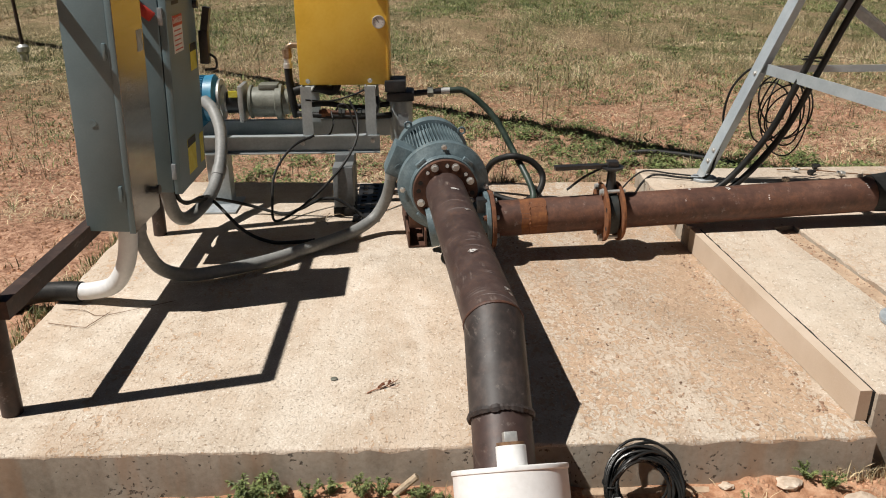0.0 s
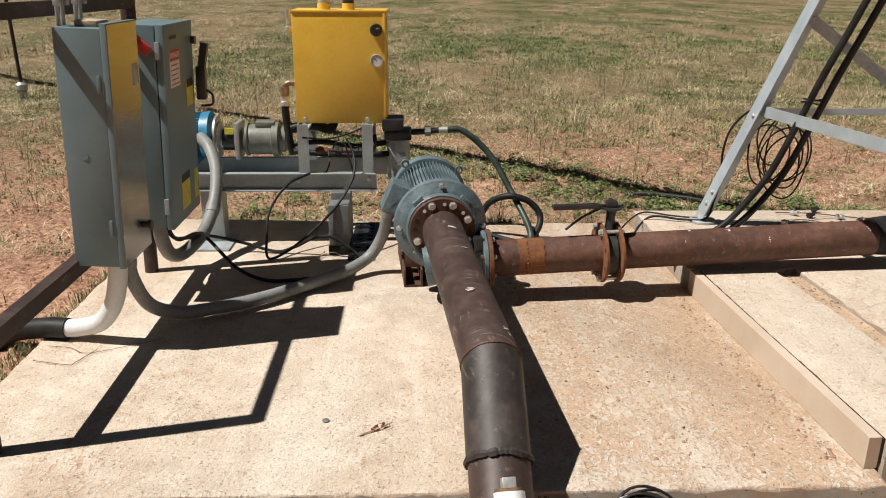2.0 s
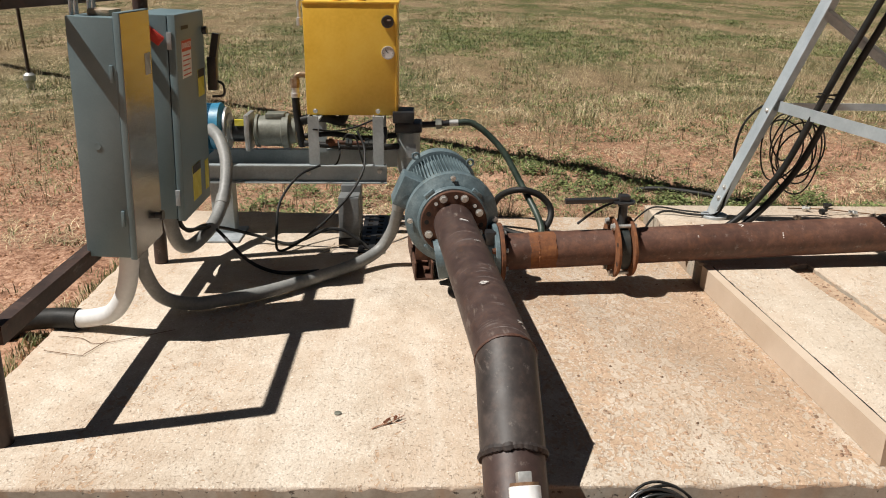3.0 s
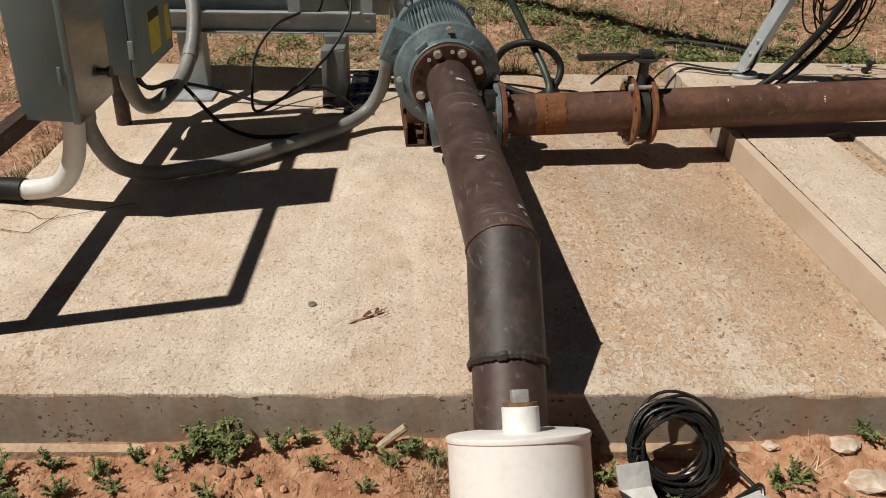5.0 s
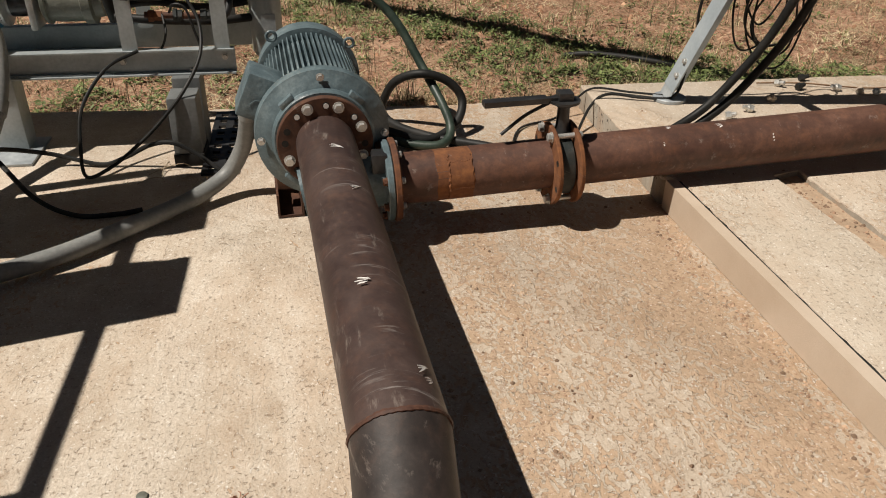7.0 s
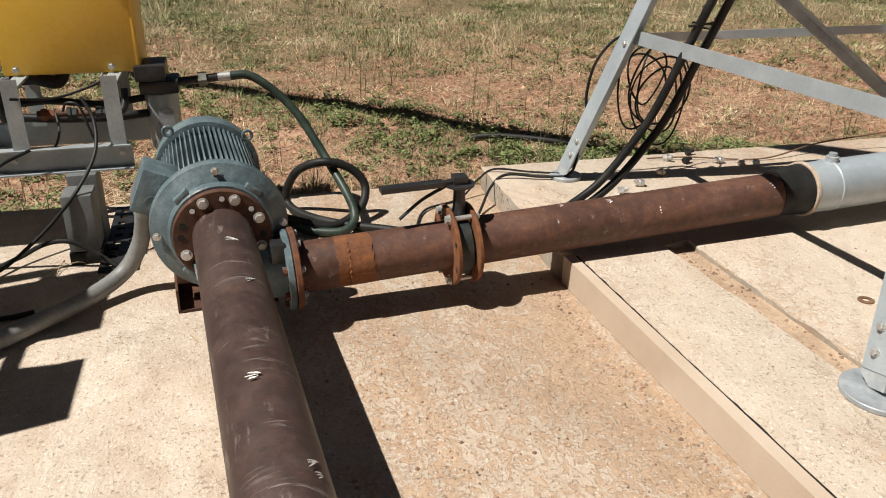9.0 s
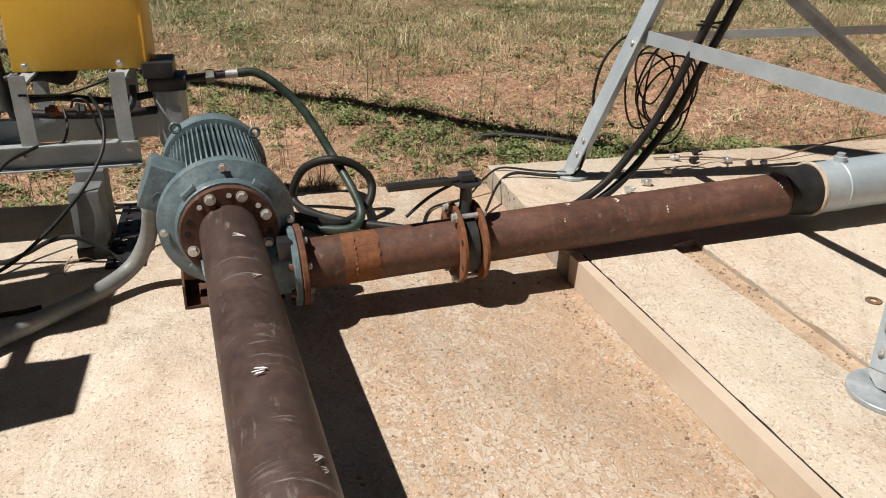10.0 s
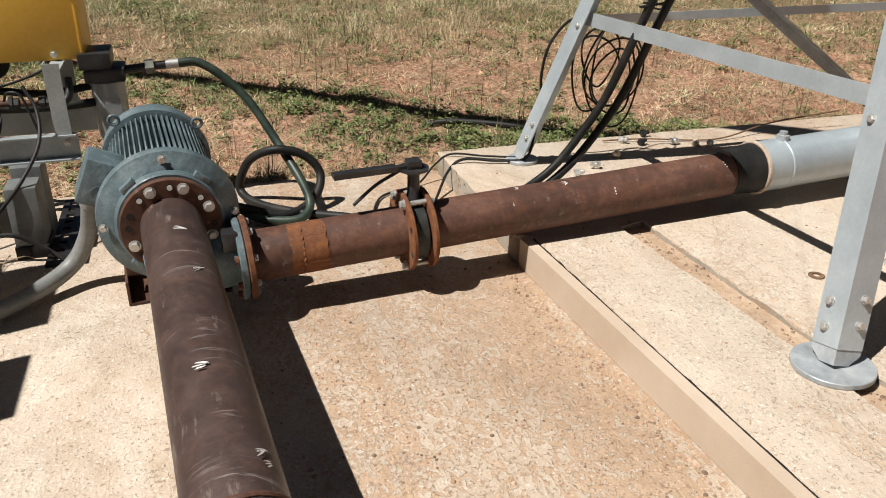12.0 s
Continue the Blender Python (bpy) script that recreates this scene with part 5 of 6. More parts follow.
brace(at_height("d", 1.30), at_height("c", 0.20), 0.045, up=(0, 0, -1), mat=M_GALV_DULL_SHADE)
for k in "ab":
    lg, e1, e2, n1, n2 = LEGS[k]
    o = at_height(k, 0.755) + (at_height(k, 0.755) - Vector((APEX.x, APEX.y, 0.755))).normalized() * 0.05
    put("bolt", BOLT_M, along(o + e1 * 0.055, n1), lg)
    put("bolt", BOLT_M, along(o + e2 * 0.055, n2), lg)

riser = thing("pivot_riser", (2.86, 4.2, 0.11), "galvanized inlet pipe and riser of the pivot", "pipe")
ELB = Q_B + D2 * 0.815
GA = Q_B + D2 * 0.005 + Vector((0, 0, 0.006))
part("inlet_pipe", mitred(BM(), GA + D2 * 0.10, ELB, 0.100, None, Vector((1, 0, -1)).normalized()), M_GALV, riser)
part("inlet_rim", flange(BM(), GA + D2 * 0.088, D2, 0.107, 0.09, 0.018), M_STONE, riser, "dirty galvanized pipe rim")
part("riser_pipe", mitred(BM(), ELB, (ELB + Vector((0, 0, 3.33))), 0.100, Vector((1, 0, -1)).normalized(), None), M_GALV, riser)
part("rubber_boot", tube(BM(), [GA - D2 * 0.04, GA + D2 * 0.03, GA + D2 * 0.10], lambda t: 0.088 + 0.012 * t, 40, 5), M_BLACK, riser, "black rubber coupling boot")
part("clamp_band", flange(BM(), GA + D2 * 0.21, D2, 0.1035, 0.098, 0.012), M_GALV, riser)
part("bleed_plug", lathe(BM(), along(GA + D2 * 0.22 + Vector((0, 0, 0.096)), (0, 0, 1)), [(0, 0.024), (0.022, 0.024), (0.024, 0.016), (0.036, 0.016)], 18), M_GALV_DULL_SHADE, riser)
part("riser_band", flange(BM(), (ELB + Vector((0, 0, 0.82))), Vector((0, 0, 1)), 0.1045, 0.098, 0.03), M_BLACK, riser)
part("riser_foot", box(BM(), (ELB.x - 0.06, ELB.y - 0.06, 0.108), (ELB.x + 0.06, ELB.y + 0.06, 0.20), 0.005), M_GALV_DULL_SHADE, riser)

# ---- overhead span, its shadow falls across the field ----
span = thing("overhead_span", (2.55, 3.5, 3.3), "galvanized overhead span pipe leaving the pivot top", "pipe")
SD = Vector((-0.753, 0.658, 0.01))
part("span_pipe", mitred(BM(), Vector((2.62, 3.42, 3.30)), Vector((2.62, 3.42, 3.30)) + SD * 32, 0.085), M_GALV, span)
part("span_elbow", tube(BM(), [(2.62, 3.42, 3.30), (2.85, 3.8, 3.36), (3.13, 4.25, 3.5), (3.13, 4.29, 3.2)], 0.085, 20, 6), M_GALV, span)

# ---- cables on the tower ----
for dx, dz in ((0.0, 0.0), (0.072, -0.008)):
    pipe_thing("power_cable", [(2.11 + dx, 4.26, 1.42), (2.045 + dx, 4.31, 1.2), (1.985 + dx, 4.36, 1.0), (1.942 + dx, 4.45, 0.765), (1.875 + dx, 4.52, 0.51), (1.79 + dx, 4.56, 0.34), (1.69 + dx, 4.57, 0.215), (1.57 + dx, 4.55, 0.145 + dz), (1.44 + dx, 4.46, 0.135 + dz), (1.35 + dx, 4.36, 0.10)], 0.0165, M_BLACK, "thick black power cable strapped to the tower", "cable", 14, 8, "tower cables")
tie = tube(BM(), [(1.985 + 0.055 * math.cos(a * 0.6), 4.425 + 0.03 * math.sin(a * 0.6), 0.845 + 0.004 * a) for a in range(12)], 0.004, 6, 0)
tube(tie, [(2.03, 4.41, 0.87), (1.92, 4.39, 0.885)], 0.004, 6, 0)
single("cable_tie", tie, M_BLACK, "black cable tie round the power cables", "cable tie")
for i, (r, dz, dx) in enumerate(((0.155, 0.02, 0.0), (0.125, -0.05, 0.03), (0.17, -0.06, 0.045), (0.11, 0.05, -0.03), (0.145, -0.03, -0.05), (0.16, 0.0, 0.06))):
    loop = []
    for a in range(25):
        t = 2 * math.pi * a / 24
        loop.append((2.05 + dx + r * 0.78 * math.cos(t), 4.83 + 0.03 * math.sin(t * 2 + i) + 0.012 * i, 0.535 + dz + r * 1.15 * math.sin(t)))
    pipe_thing("cable_loop", loop, 0.0045, M_BLACK, "hanging coil turn of thin black cable", "cable", 6, 2, "hanging cable coil")
pipe_thing("thin_cable", [(1.93, 4.88, 0.76), (1.86, 4.89, 0.735), (1.79, 4.90, 0.64), (1.775, 4.93, 0.50), (1.79, 4.94, 0.37), (1.765, 4.94, 0.25), (1.72, 4.92, 0.14), (1.60, 4.95, 0.125), (1.45, 5.0, 0.13), (1.37, 4.98, 0.09), (1.28, 4.86, 0.02), (1.20, 4.70, 0.012)], 0.0065, M_BLACK, "thin black wire running down the tower leg", "cable", 8)
pipe_thing("thin_cable", [(1.70, 4.97, 0.125), (1.56, 5.04, 0.122), (1.42, 5.10, 0.125), (1.34, 5.1, 0.08), (1.24, 5.05, 0.012), (1.05, 4.95, 0.010), (0.95, 4.7, 0.010)], 0.005, M_BLACK, "thin black wire lying over the raised pad edge", "cable", 8)
pipe_thing("black_hose", [(1.62, 6.24, -0.075), (1.74, 6.18, -0.05), (1.93, 6.08, -0.045), (2.13, 5.95, -0.05), (2.4, 5.8, -0.08)], 0.017, M_BLACK, "black plastic hose lying in the weeds", "hose", 14)

# ---- loose things on the raised pad ----
for x, y in ((2.29, 5.07), (2.36, 5.01), (2.00, 4.77), (1.87, 4.70), (2.16, 4.88), (2.53, 4.98), (2.61, 4.93), (2.68, 4.91), (2.44, 5.13)):
    b = thing("loose_clamp_bolt", (x, y, 0.11), "short stubby grey wire clamp lying on the raised pad", "clamp", "loose clamps")
    a = random.uniform(0, 6.28)
    d = Vector((math.cos(a), math.sin(a), 0.25)).normalized()
    mt = random.choice((M_STONE, M_BOLT, M_BLACK))
    part("nut", lathe(BM(), along((x, y, 0.127), d), [(-0.012, 0.017), (0.010, 0.017)], 6), mt, b)
    part("stem", lathe(BM(), along((x, y, 0.127), d), [(0.009, 0.010), (0.030, 0.010), (0.032, 0.007)], 12), mt, b)
pipe_thing("stay_wire", [(2.20, 5.10, 0.12), (2.40, 5.06, 0.125), (2.75, 4.97, 0.12), (3.1, 5.02, 0.16), (3.5, 5.0, 0.2)], 0.004, M_ENDWOOD, "thin rusty wire threaded along loose clamps", "wire", 6)
blk = thing("terminal_block", (2.63, 3.645, 0.11), "small black terminal block lying on the pad", "terminal block")
for i in range(4):
    part("fin", box(BM(), (2.605 + i * 0.015, 3.62, 0.112), (2.612 + i * 0.015, 3.668, 0.168), 0.002), M_BLACKHOT, blk)
part("core", box(BM(), (2.602, 3.625, 0.112), (2.66, 3.662, 0.155), 0.002), M_ENDWOOD, blk)
for x, y, a in ((2.51, 3.61, 0.3), (2.80, 3.68, 2.0), (2.74, 3.53, 0.5), (2.90, 3.56, 0.2)):
    d = Vector((math.cos(a), math.sin(a), 0))
    bo = thing("loose_bolt", (x, y, 0.11), "loose zinc bolt lying on the raised pad", "bolt", "loose bolts")
    part("shank", lathe(BM(), along((x, y, 0.125), d), [(0, 0.008), (0.07, 0.008)], 10), M_BOLT, bo)
    part("head", lathe(BM(), along((x, y, 0.125), d), [(-0.012, 0.015), (0.0, 0.015)], 6), M_BOLT, bo)
pipe_thing("wire_loop", [(2.82, 3.67, 0.12), (2.90, 3.64, 0.122), (2.86, 3.60, 0.12), (2.78, 3.63, 0.12), (2.84, 3.70, 0.12), (2.98, 3.70, 0.12), (3.10, 3.66, 0.12)], 0.006, M_GALV, "loop of grey wire rope on the pad", "wire", 8)
single("washer", flange(BM(), Vector((2.215, 3.61, 0.111)), Vector((0, 0, 1)), 0.026, 0.012, 0.004), M_ENDWOOD, "rusty flat washer lying on the pad", "washer")

# ---- loose things on and before the low pad ----
single("coin_cap", lathe(BM(), along((-0.22, 3.021, 0.001), (0, 0, 1)), [(0, 0.012), (0.004, 0.012), (0.005, 0.010)], 20), M_OLIVE, "small grey metal disc lying on the pad", "disc")
leaf = thing("dead_twig", (-0.05, 2.96, 0.0), "dry reddish brown twig with curled leaf scraps on the concrete", "twig")
part("stem", tube(BM(), [(-0.100, 2.922, 0.003), (-0.078, 2.938, 0.005), (-0.05, 2.952, 0.005), (-0.022, 2.970, 0.009), (0.004, 2.992, 0.012)], lambda t: 0.0026 - 0.0014 * t, 7, 5), M_DARKLEAF, leaf)
for pts in ([(-0.07, 2.943, 0.006), (-0.05, 2.975, 0.010), (-0.02, 2.985, 0.015)], [(-0.035, 2.96, 0.007), (-0.01, 2.952, 0.006), (0.012, 2.962, 0.011)], [(-0.015, 2.975, 0.009), (-0.012, 2.99, 0.014), (-0.018, 3.0, 0.011)]):
    part("side_twig", tube(BM(), pts, 0.0011, 6, 4), M_DARKLEAF, leaf)
for cx, cy, a, ln in ((-0.052, 2.956, 0.5, 0.026), (-0.024, 2.974, 0.9, 0.018)):
    sc = BM()
    prev = None
    for i in range(6):
        t = i / 5 - 0.5
        w = 0.0055 * math.cos(t * 2.6) + 0.0008
        row = [sc.verts.new((cx + math.cos(a) * ln * t - math.sin(a) * w * q, cy + math.sin(a) * ln * t + math.cos(a) * w * q, 0.007 + 0.008 * abs(q) + 0.004 * math.sin(5 * t))) for q in (-1, 0, 1)]
        if prev:
            for q in range(2):
                sc.faces.new((prev[q], prev[q + 1], row[q + 1], row[q]))
        prev = row
    bmesh.ops.solidify(sc, geom=sc.faces[:], thickness=0.0012)
    part("leaf_scrap", sc, M_DARKLEAF, leaf)
pipe_thing("bent_wire", [(-1.40, 3.62, 0.006), (-1.30, 3.60, 0.006), (-1.22, 3.55, 0.006), (-1.1, 3.6, 0.006), (-0.95, 3.68, 0.006)], 0.0011, M_ENDWOOD, "thin rusty bent wire lying on the pad", "wire", 6)
pipe_thing("bent_wire", [(-1.40, 3.49, 0.006), (-1.25, 3.45, 0.006), (-1.23, 3.47, 0.006), (-1.19, 3.58, 0.006)], 0.0013, M_ENDWOOD, "thin rusty bent wire lying on the pad", "wire", 6)

coil = thing("cable_coil", (0.76, 2.56, -0.17), "coil of black cable leaning on the pad's front face", "cable coil")
for i in range(22):
    r = 0.096 + random.uniform(-0.024, 0.019)
    cx, cz = 0.742 + random.uniform(-0.013, 0.013), -0.094 + random.uniform(-0.010, 0.012)
    ph = random.uniform(0, 6)
    pts = []
    for a in range(33):
        t = 2 * math.pi * a / 32
        zz = cz + r * math.sin(t) * 0.92
        pts.append((cx + r * math.cos(t), 2.538 - 0.010 * (i % 5) + (zz + 0.09) * 0.55 + 0.008 * math.sin(3 * t + ph), zz))
    part("turn", tube(BM(), pts, 0.0043, 8, 0), M_CABLE, coil)
for k in (3.0,):
    pts = [(0.742 + 0.10 * math.cos(k) + 0.023 * math.cos(a), 2.525 + 0.026 * math.sin(a), -0.092 + 0.10 * math.sin(k)) for a in [2 * math.pi * i / 12 for i in range(13)]]
    part("binding", tube(BM(), pts, 0.003, 6, 0), M_CABLE, coil)
pipe_thing("black_cable", [(0.66, 2.52, -0.09), (0.63, 2.46, -0.13), (0.64, 2.36, -0.15), (0.74, 2.31, -0.12), (0.86, 2.36, -0.09), (0.91, 2.38, -0.08), (0.90, 2.32, -0.12), (0.89, 2.24, -0.165), (0.96, 2.22, -0.17), (0.985, 2.30, -0.165), (0.95, 2.40, -0.15), (0.88, 2.50, -0.12)], 0.0055, M_CABLE, "loose end of black cable trailing over the soil", "cable", 8)


def bracket_plate(name, p0, p1, w, label, tab=True):
    """A flat galvanized bar with an upturned tab at its end."""
    d = Vector(p1) - Vector(p0)
    b = thing(name, p0, label, "bracket")
    m = along(p0, d)
    h = d.length
    side = 1 if (m.to_3x3() @ Vector((0, 1, 0))).z > 0 else -1
    part("bar", box(BM(), (-w / 2, -0.004, 0), (w / 2, 0.004, h), 0.0015, m), M_GALV_OLD, b)
    if tab:
        part("tab", box(BM(), (-w / 2, -0.004, -0.06), (w / 2, 0.004, 0.0), 0.0015, m @ Matrix.Rotation(radians(42 * side), 4, "X")), M_GALV_OLD, b)
    return b


bracket_plate("steel_bracket", (0.622, 2.405, -0.115), (0.678, 2.11, -0.160), 0.082, "flat galvanized bracket bar thrown on the soil")
bb = bracket_plate("steel_bracket", (0.69, 2.245, -0.150), (0.86, 2.345, -0.118), 0.062, "galvanized bracket with a grey sensor head", False)
part("sensor_head", box(BM(), (-0.042, -0.038, -0.03), (0.045, 0.038, 0.024), 0.012, Matrix.Translation((0.882, 2.335, -0.112)) @ Matrix.Rotation(radians(28), 4, "Z")), M_GALV_OLD, bb, "grey boxy sensor head")
part("sensor_face", box(BM(), (0.0452, -0.030, -0.022), (0.049, 0.030, 0.018), 0.003, Matrix.Translation((0.882, 2.335, -0.112)) @ Matrix.Rotation(radians(28), 4, "Z")), M_STICK, bb, "brown sensor face")
for i, (x, y, a, n) in enumerate(((-0.47, 4.66, 0.4, 0.16), (-0.42, 4.63, 1.5, 0.13), (-0.36, 4.60, -0.5, 0.12), (-0.50, 4.58, 0.1, 0.10), (-0.30, 4.52, 0.9, 0.09))):
    d = Vector((math.cos(a), math.sin(a), 0))
    p = Vector((x, y, 0.004))
    pipe_thing("dry_twig", [p, p + d * n * 0.4 + Vector((0, 0.01, 0.012)), p + d * n * 0.75 + Vector((0.01, 0, 0.02)), p + d * n], 0.0018, M_STICK, "thin dry grass twig lying on the concrete", "twig", 5, 3, "twigs by the pump")
pipe_thing("dry_stick", [(-0.02, 2.572, -0.155), (0.03, 2.575, -0.11), (0.068, 2.58, -0.078)], 0.011, M_STICK, "bleached broken stick leaning on the pad", "stick", 8, 4)

# paint marks on the pipes
def splash(name, c, n, w, h, parent, turn, axis, mat=M_WHITE, label="white paint mark"):
    """A few thin broken brush strokes lying on a pipe: axis is its place, direction and radius."""
    m = along(c, n) @ Matrix.Rotation(turn, 4, "Z")
    bm = BM()
    r = random.Random(round(c[0] * 977 + c[1] * 131, 3))
    for q_ in range(3):
        ox, oy, a = r.uniform(-0.2, 0.2) * w, (q_ - 1) * 0.75 * h, (q_ - 1) * -0.28 + r.uniform(-0.12, 0.12)
        ln, wd = w * r.uniform(0.55, 0.95), h * r.uniform(0.15, 0.30)
        rows = [[], []]
        for i in range(14):
            t = 2 * math.pi * i / 14
            k = r.uniform(0.65, 1.15)
            x, y = ln * k * math.cos(t), wd * k * math.sin(t)
            q = m @ Vector((ox + x * math.cos(a) - y * math.sin(a), oy + x * math.sin(a) + y * math.cos(a), 0))
            o = q - axis[0]
            o = o - axis[1] * o.dot(axis[1])
            for row, lift in zip(rows, (-0.001, 0.0004)):
                row.append(bm.verts.new(q - o + o.normalized() * (axis[2] + lift)))
        bm.faces.new(rows[1])
        for i in range(14):
            bm.faces.new((rows[0][i], rows[0][(i + 1) % 14], rows[1][(i + 1) % 14], rows[1][i]))
    return part(name, bm, mat, parent, label, False)


def on_pipe(p0, d, r, s, ang):
    """A place on a pipe: s along it, ang degrees from its top."""
    d = Vector(d).normalized()
    side = d.cross(Vector((0, 0, 1))).normalized()
    up = side.cross(d)
    n = up * math.cos(radians(ang)) + side * math.sin(radians(ang))
    return Vector(p0) + d * s + n * r, n


for s_, ang, w, h, tn in ((0.24, 8, 0.018, 0.006, 0.2), (0.50, 22, 0.022, 0.004, 0.9), (0.955, -8, 0.017, 0.009, 0.1), (1.235, 40, 0.020, 0.005, 1.0), (1.265, 46, 0.012, 0.006, 1.0)):
    c, n = on_pipe(FACE, -AX, R1, s_, -ang)
    splash("paint_mark", c, n, w * 1.15, h * 1.25, suction, -tn, (FACE, AX, R1))
for s_, ang, w, h, tn in ((0.34, 0, 0.012, 0.008, 0.0), (0.52, 12, 0.012, 0.010, 0.4), (0.70, 60, 0.004, 0.014, 0.0), (1.19, 40, 0.007, 0.014, 0.3), (0.30, 50, 0.004, 0.006, 0.0)):
    c, n = on_pipe(Q_A, D2, R2, s_, ang)
    splash("paint_mark", c, n, w, h, dp2, tn, (Q_A, D2, R2))

# standpipe with a sprinkler valve in the field
sp = thing("field_standpipe", (-4.9, 11.2, -0.1), "thin dark drop pipe with a brass valve in the field", "standpipe")
part("pipe", lathe(BM(), along((-4.95, 11.2, 0.10), (-0.02, 0, 1)), [(0, 0.022), (2.2, 0.022)], 12), M_RACK, sp)
part("valve", lathe(BM(), along((-4.95, 11.2, -0.10), (0, 0, 1)), [(0, 0.035), (0.06, 0.05), (0.10, 0.05), (0.13, 0.075), (0.19, 0.075), (0.22, 0.04)], 14), M_ALU, sp)

# ---- soil clods, weeds, grass ----
rng = np.random.default_rng(5)


def scatter_lumps(name, spots, mat, label, category):
    """Many small uneven lumps in one mesh."""
    base = [(0.9, 0.1, 0), (0.35, 0.8, 0), (-0.55, 0.6, 0), (-0.8, -0.2, 0), (-0.2, -0.85, 0), (0.6, -0.6, 0), (0.35, 0.1, 0.6), (-0.25, 0.3, 0.68), (-0.1, -0.4, 0.6)]
    tri = [(0, 1, 6), (1, 2, 7), (1, 7, 6), (2, 3, 7), (3, 4, 8), (3, 8, 7), (4, 5, 8), (5, 0, 6), (5, 6, 8), (6, 7, 8)]
    vs, fs = [], []
    for x, y, z, r in spots:
        a = rng.uniform(0, 6.28)
        c, s = math.cos(a), math.sin(a)
        o = len(vs)
        for px, py, pz in base:
            px, py, pz = px * rng.uniform(0.75, 1.2), py * rng.uniform(0.7, 1.1), pz * rng.uniform(0.6, 1.15)
            vs.append((x + r * (px * c - py * s), y + r * (px * s + py * c), z + r * pz - 0.1 * r))
        fs += [tuple(o + i for i in t) for t in tri]
    me = bpy.data.meshes.new(name)
    me.from_pydata(vs, [], fs)
    me.materials.append(mat)
    return tagged(new(name, me), label, category, "", "stuff")


spots = []
for _ in range(5200):
    x, y = rng.uniform(-1.8, 2.2), 2.60 - abs(rng.normal(0, 0.35))
    k = max(0.0, 0.25 + noise.noise(Vector((x * 3.1, y * 3.1, 13))))
    spots.append((x, y, ground_height(x, y), 0.003 + (0.006 + 0.022 * k) * rng.random() ** 3))
for _ in range(9000):
    x, y = rng.uniform(-7, 7), rng.uniform(5.3, 10.5)
    spots.append((x, y, ground_height(x, y), 0.008 + 0.022 * rng.random() ** 3))
for _ in range(4200):
    x, y = rng.uniform(-4.5, -1.5), rng.uniform(2.6, 7.0)
    spots.append((x, y, ground_height(x, y), 0.006 + 0.02 * rng.random() ** 3))
scatter_lumps("soil_clods", spots, M_CLOD, "loose red soil clods and crumbs", "soil clods")
spots = []
for _ in range(260):
    x, y = 0.45 + 0.95 * rng.random() ** 0.7, rng.uniform(2.68, 4.6)
    spots.append((x, y, 0.001, 0.002 + 0.007 * rng.random() ** 4))
for cx, cy in ((0.945, 2.885), (0.76, 3.24), (1.13, 3.22), (1.25, 2.95), (0.75, 3.69), (1.3, 3.6), (0.62, 3.62)):
    for _ in range(18):
        spots.append((cx + rng.normal(0, 0.02), cy + rng.normal(0, 0.016), 0.001, 0.0015 + 0.005 * rng.random() ** 2))
for _ in range(520):
    x, y = 0.42 + 0.95 * rng.random(), rng.uniform(2.68, 4.7)
    if noise.noise(Vector((x * 2.6, y * 1.6, 17))) + 0.35 * rng.random() > 0.12:
        spots.append((x, y, 0.001, 0.0025 + 0.009 * rng.random() ** 4))
for _ in range(260):
    y = rng.uniform(2.75, 4.1)
    spots.append((kerb_x(y) - 0.045 - abs(rng.normal(0, 0.03)), y, 0.001, 0.003 + 0.008 * rng.random() ** 3))
for _ in range(160):
    x, y = rng.uniform(1.5, 3.4), rng.uniform(2.8, 5.0)
    spots.append((x, y, 0.111, 0.002 + 0.005 * rng.random() ** 3))
for _ in range(420):
    x, y = rng.uniform(1.80, 1.95), rng.uniform(2.8, 4.15)
    spots.append((x, y, 0.086, 0.003 + 0.010 * rng.random() ** 3))
scatter_lumps("grit", spots, M_GRIT, "dry dirt crumbs scattered over the concrete", "grit")


def rock(x, y, r, flat=0.34):
    bm = BM()
    bmesh.ops.create_icosphere(bm, subdivisions=2, radius=1)
    for v in bm.verts:
        k = 1 + 0.5 * noise.noise(v.co * 1.9 + Vector((x * 5, y * 5, 0))) + 0.15 * noise.noise(v.co * 5.0 + Vector((y * 9, x * 9, 3)))
        v.co = Vector((x + v.co.x * r * k, y + v.co.y * r * 0.7 * k, ground_height(x, y) + r * flat * 0.5 + v.co.z * r * flat * k))
    single("stone", bm, M_STONE, "pale broken stone lying on red soil", "stone", "stones before the pad", "", False)


for x, y, r in ((1.23, 2.47, 0.060), (1.21, 2.57, 0.040), (1.02, 2.58, 0.022), (1.4, 2.5, 0.05)):
    rock(x, y, r)


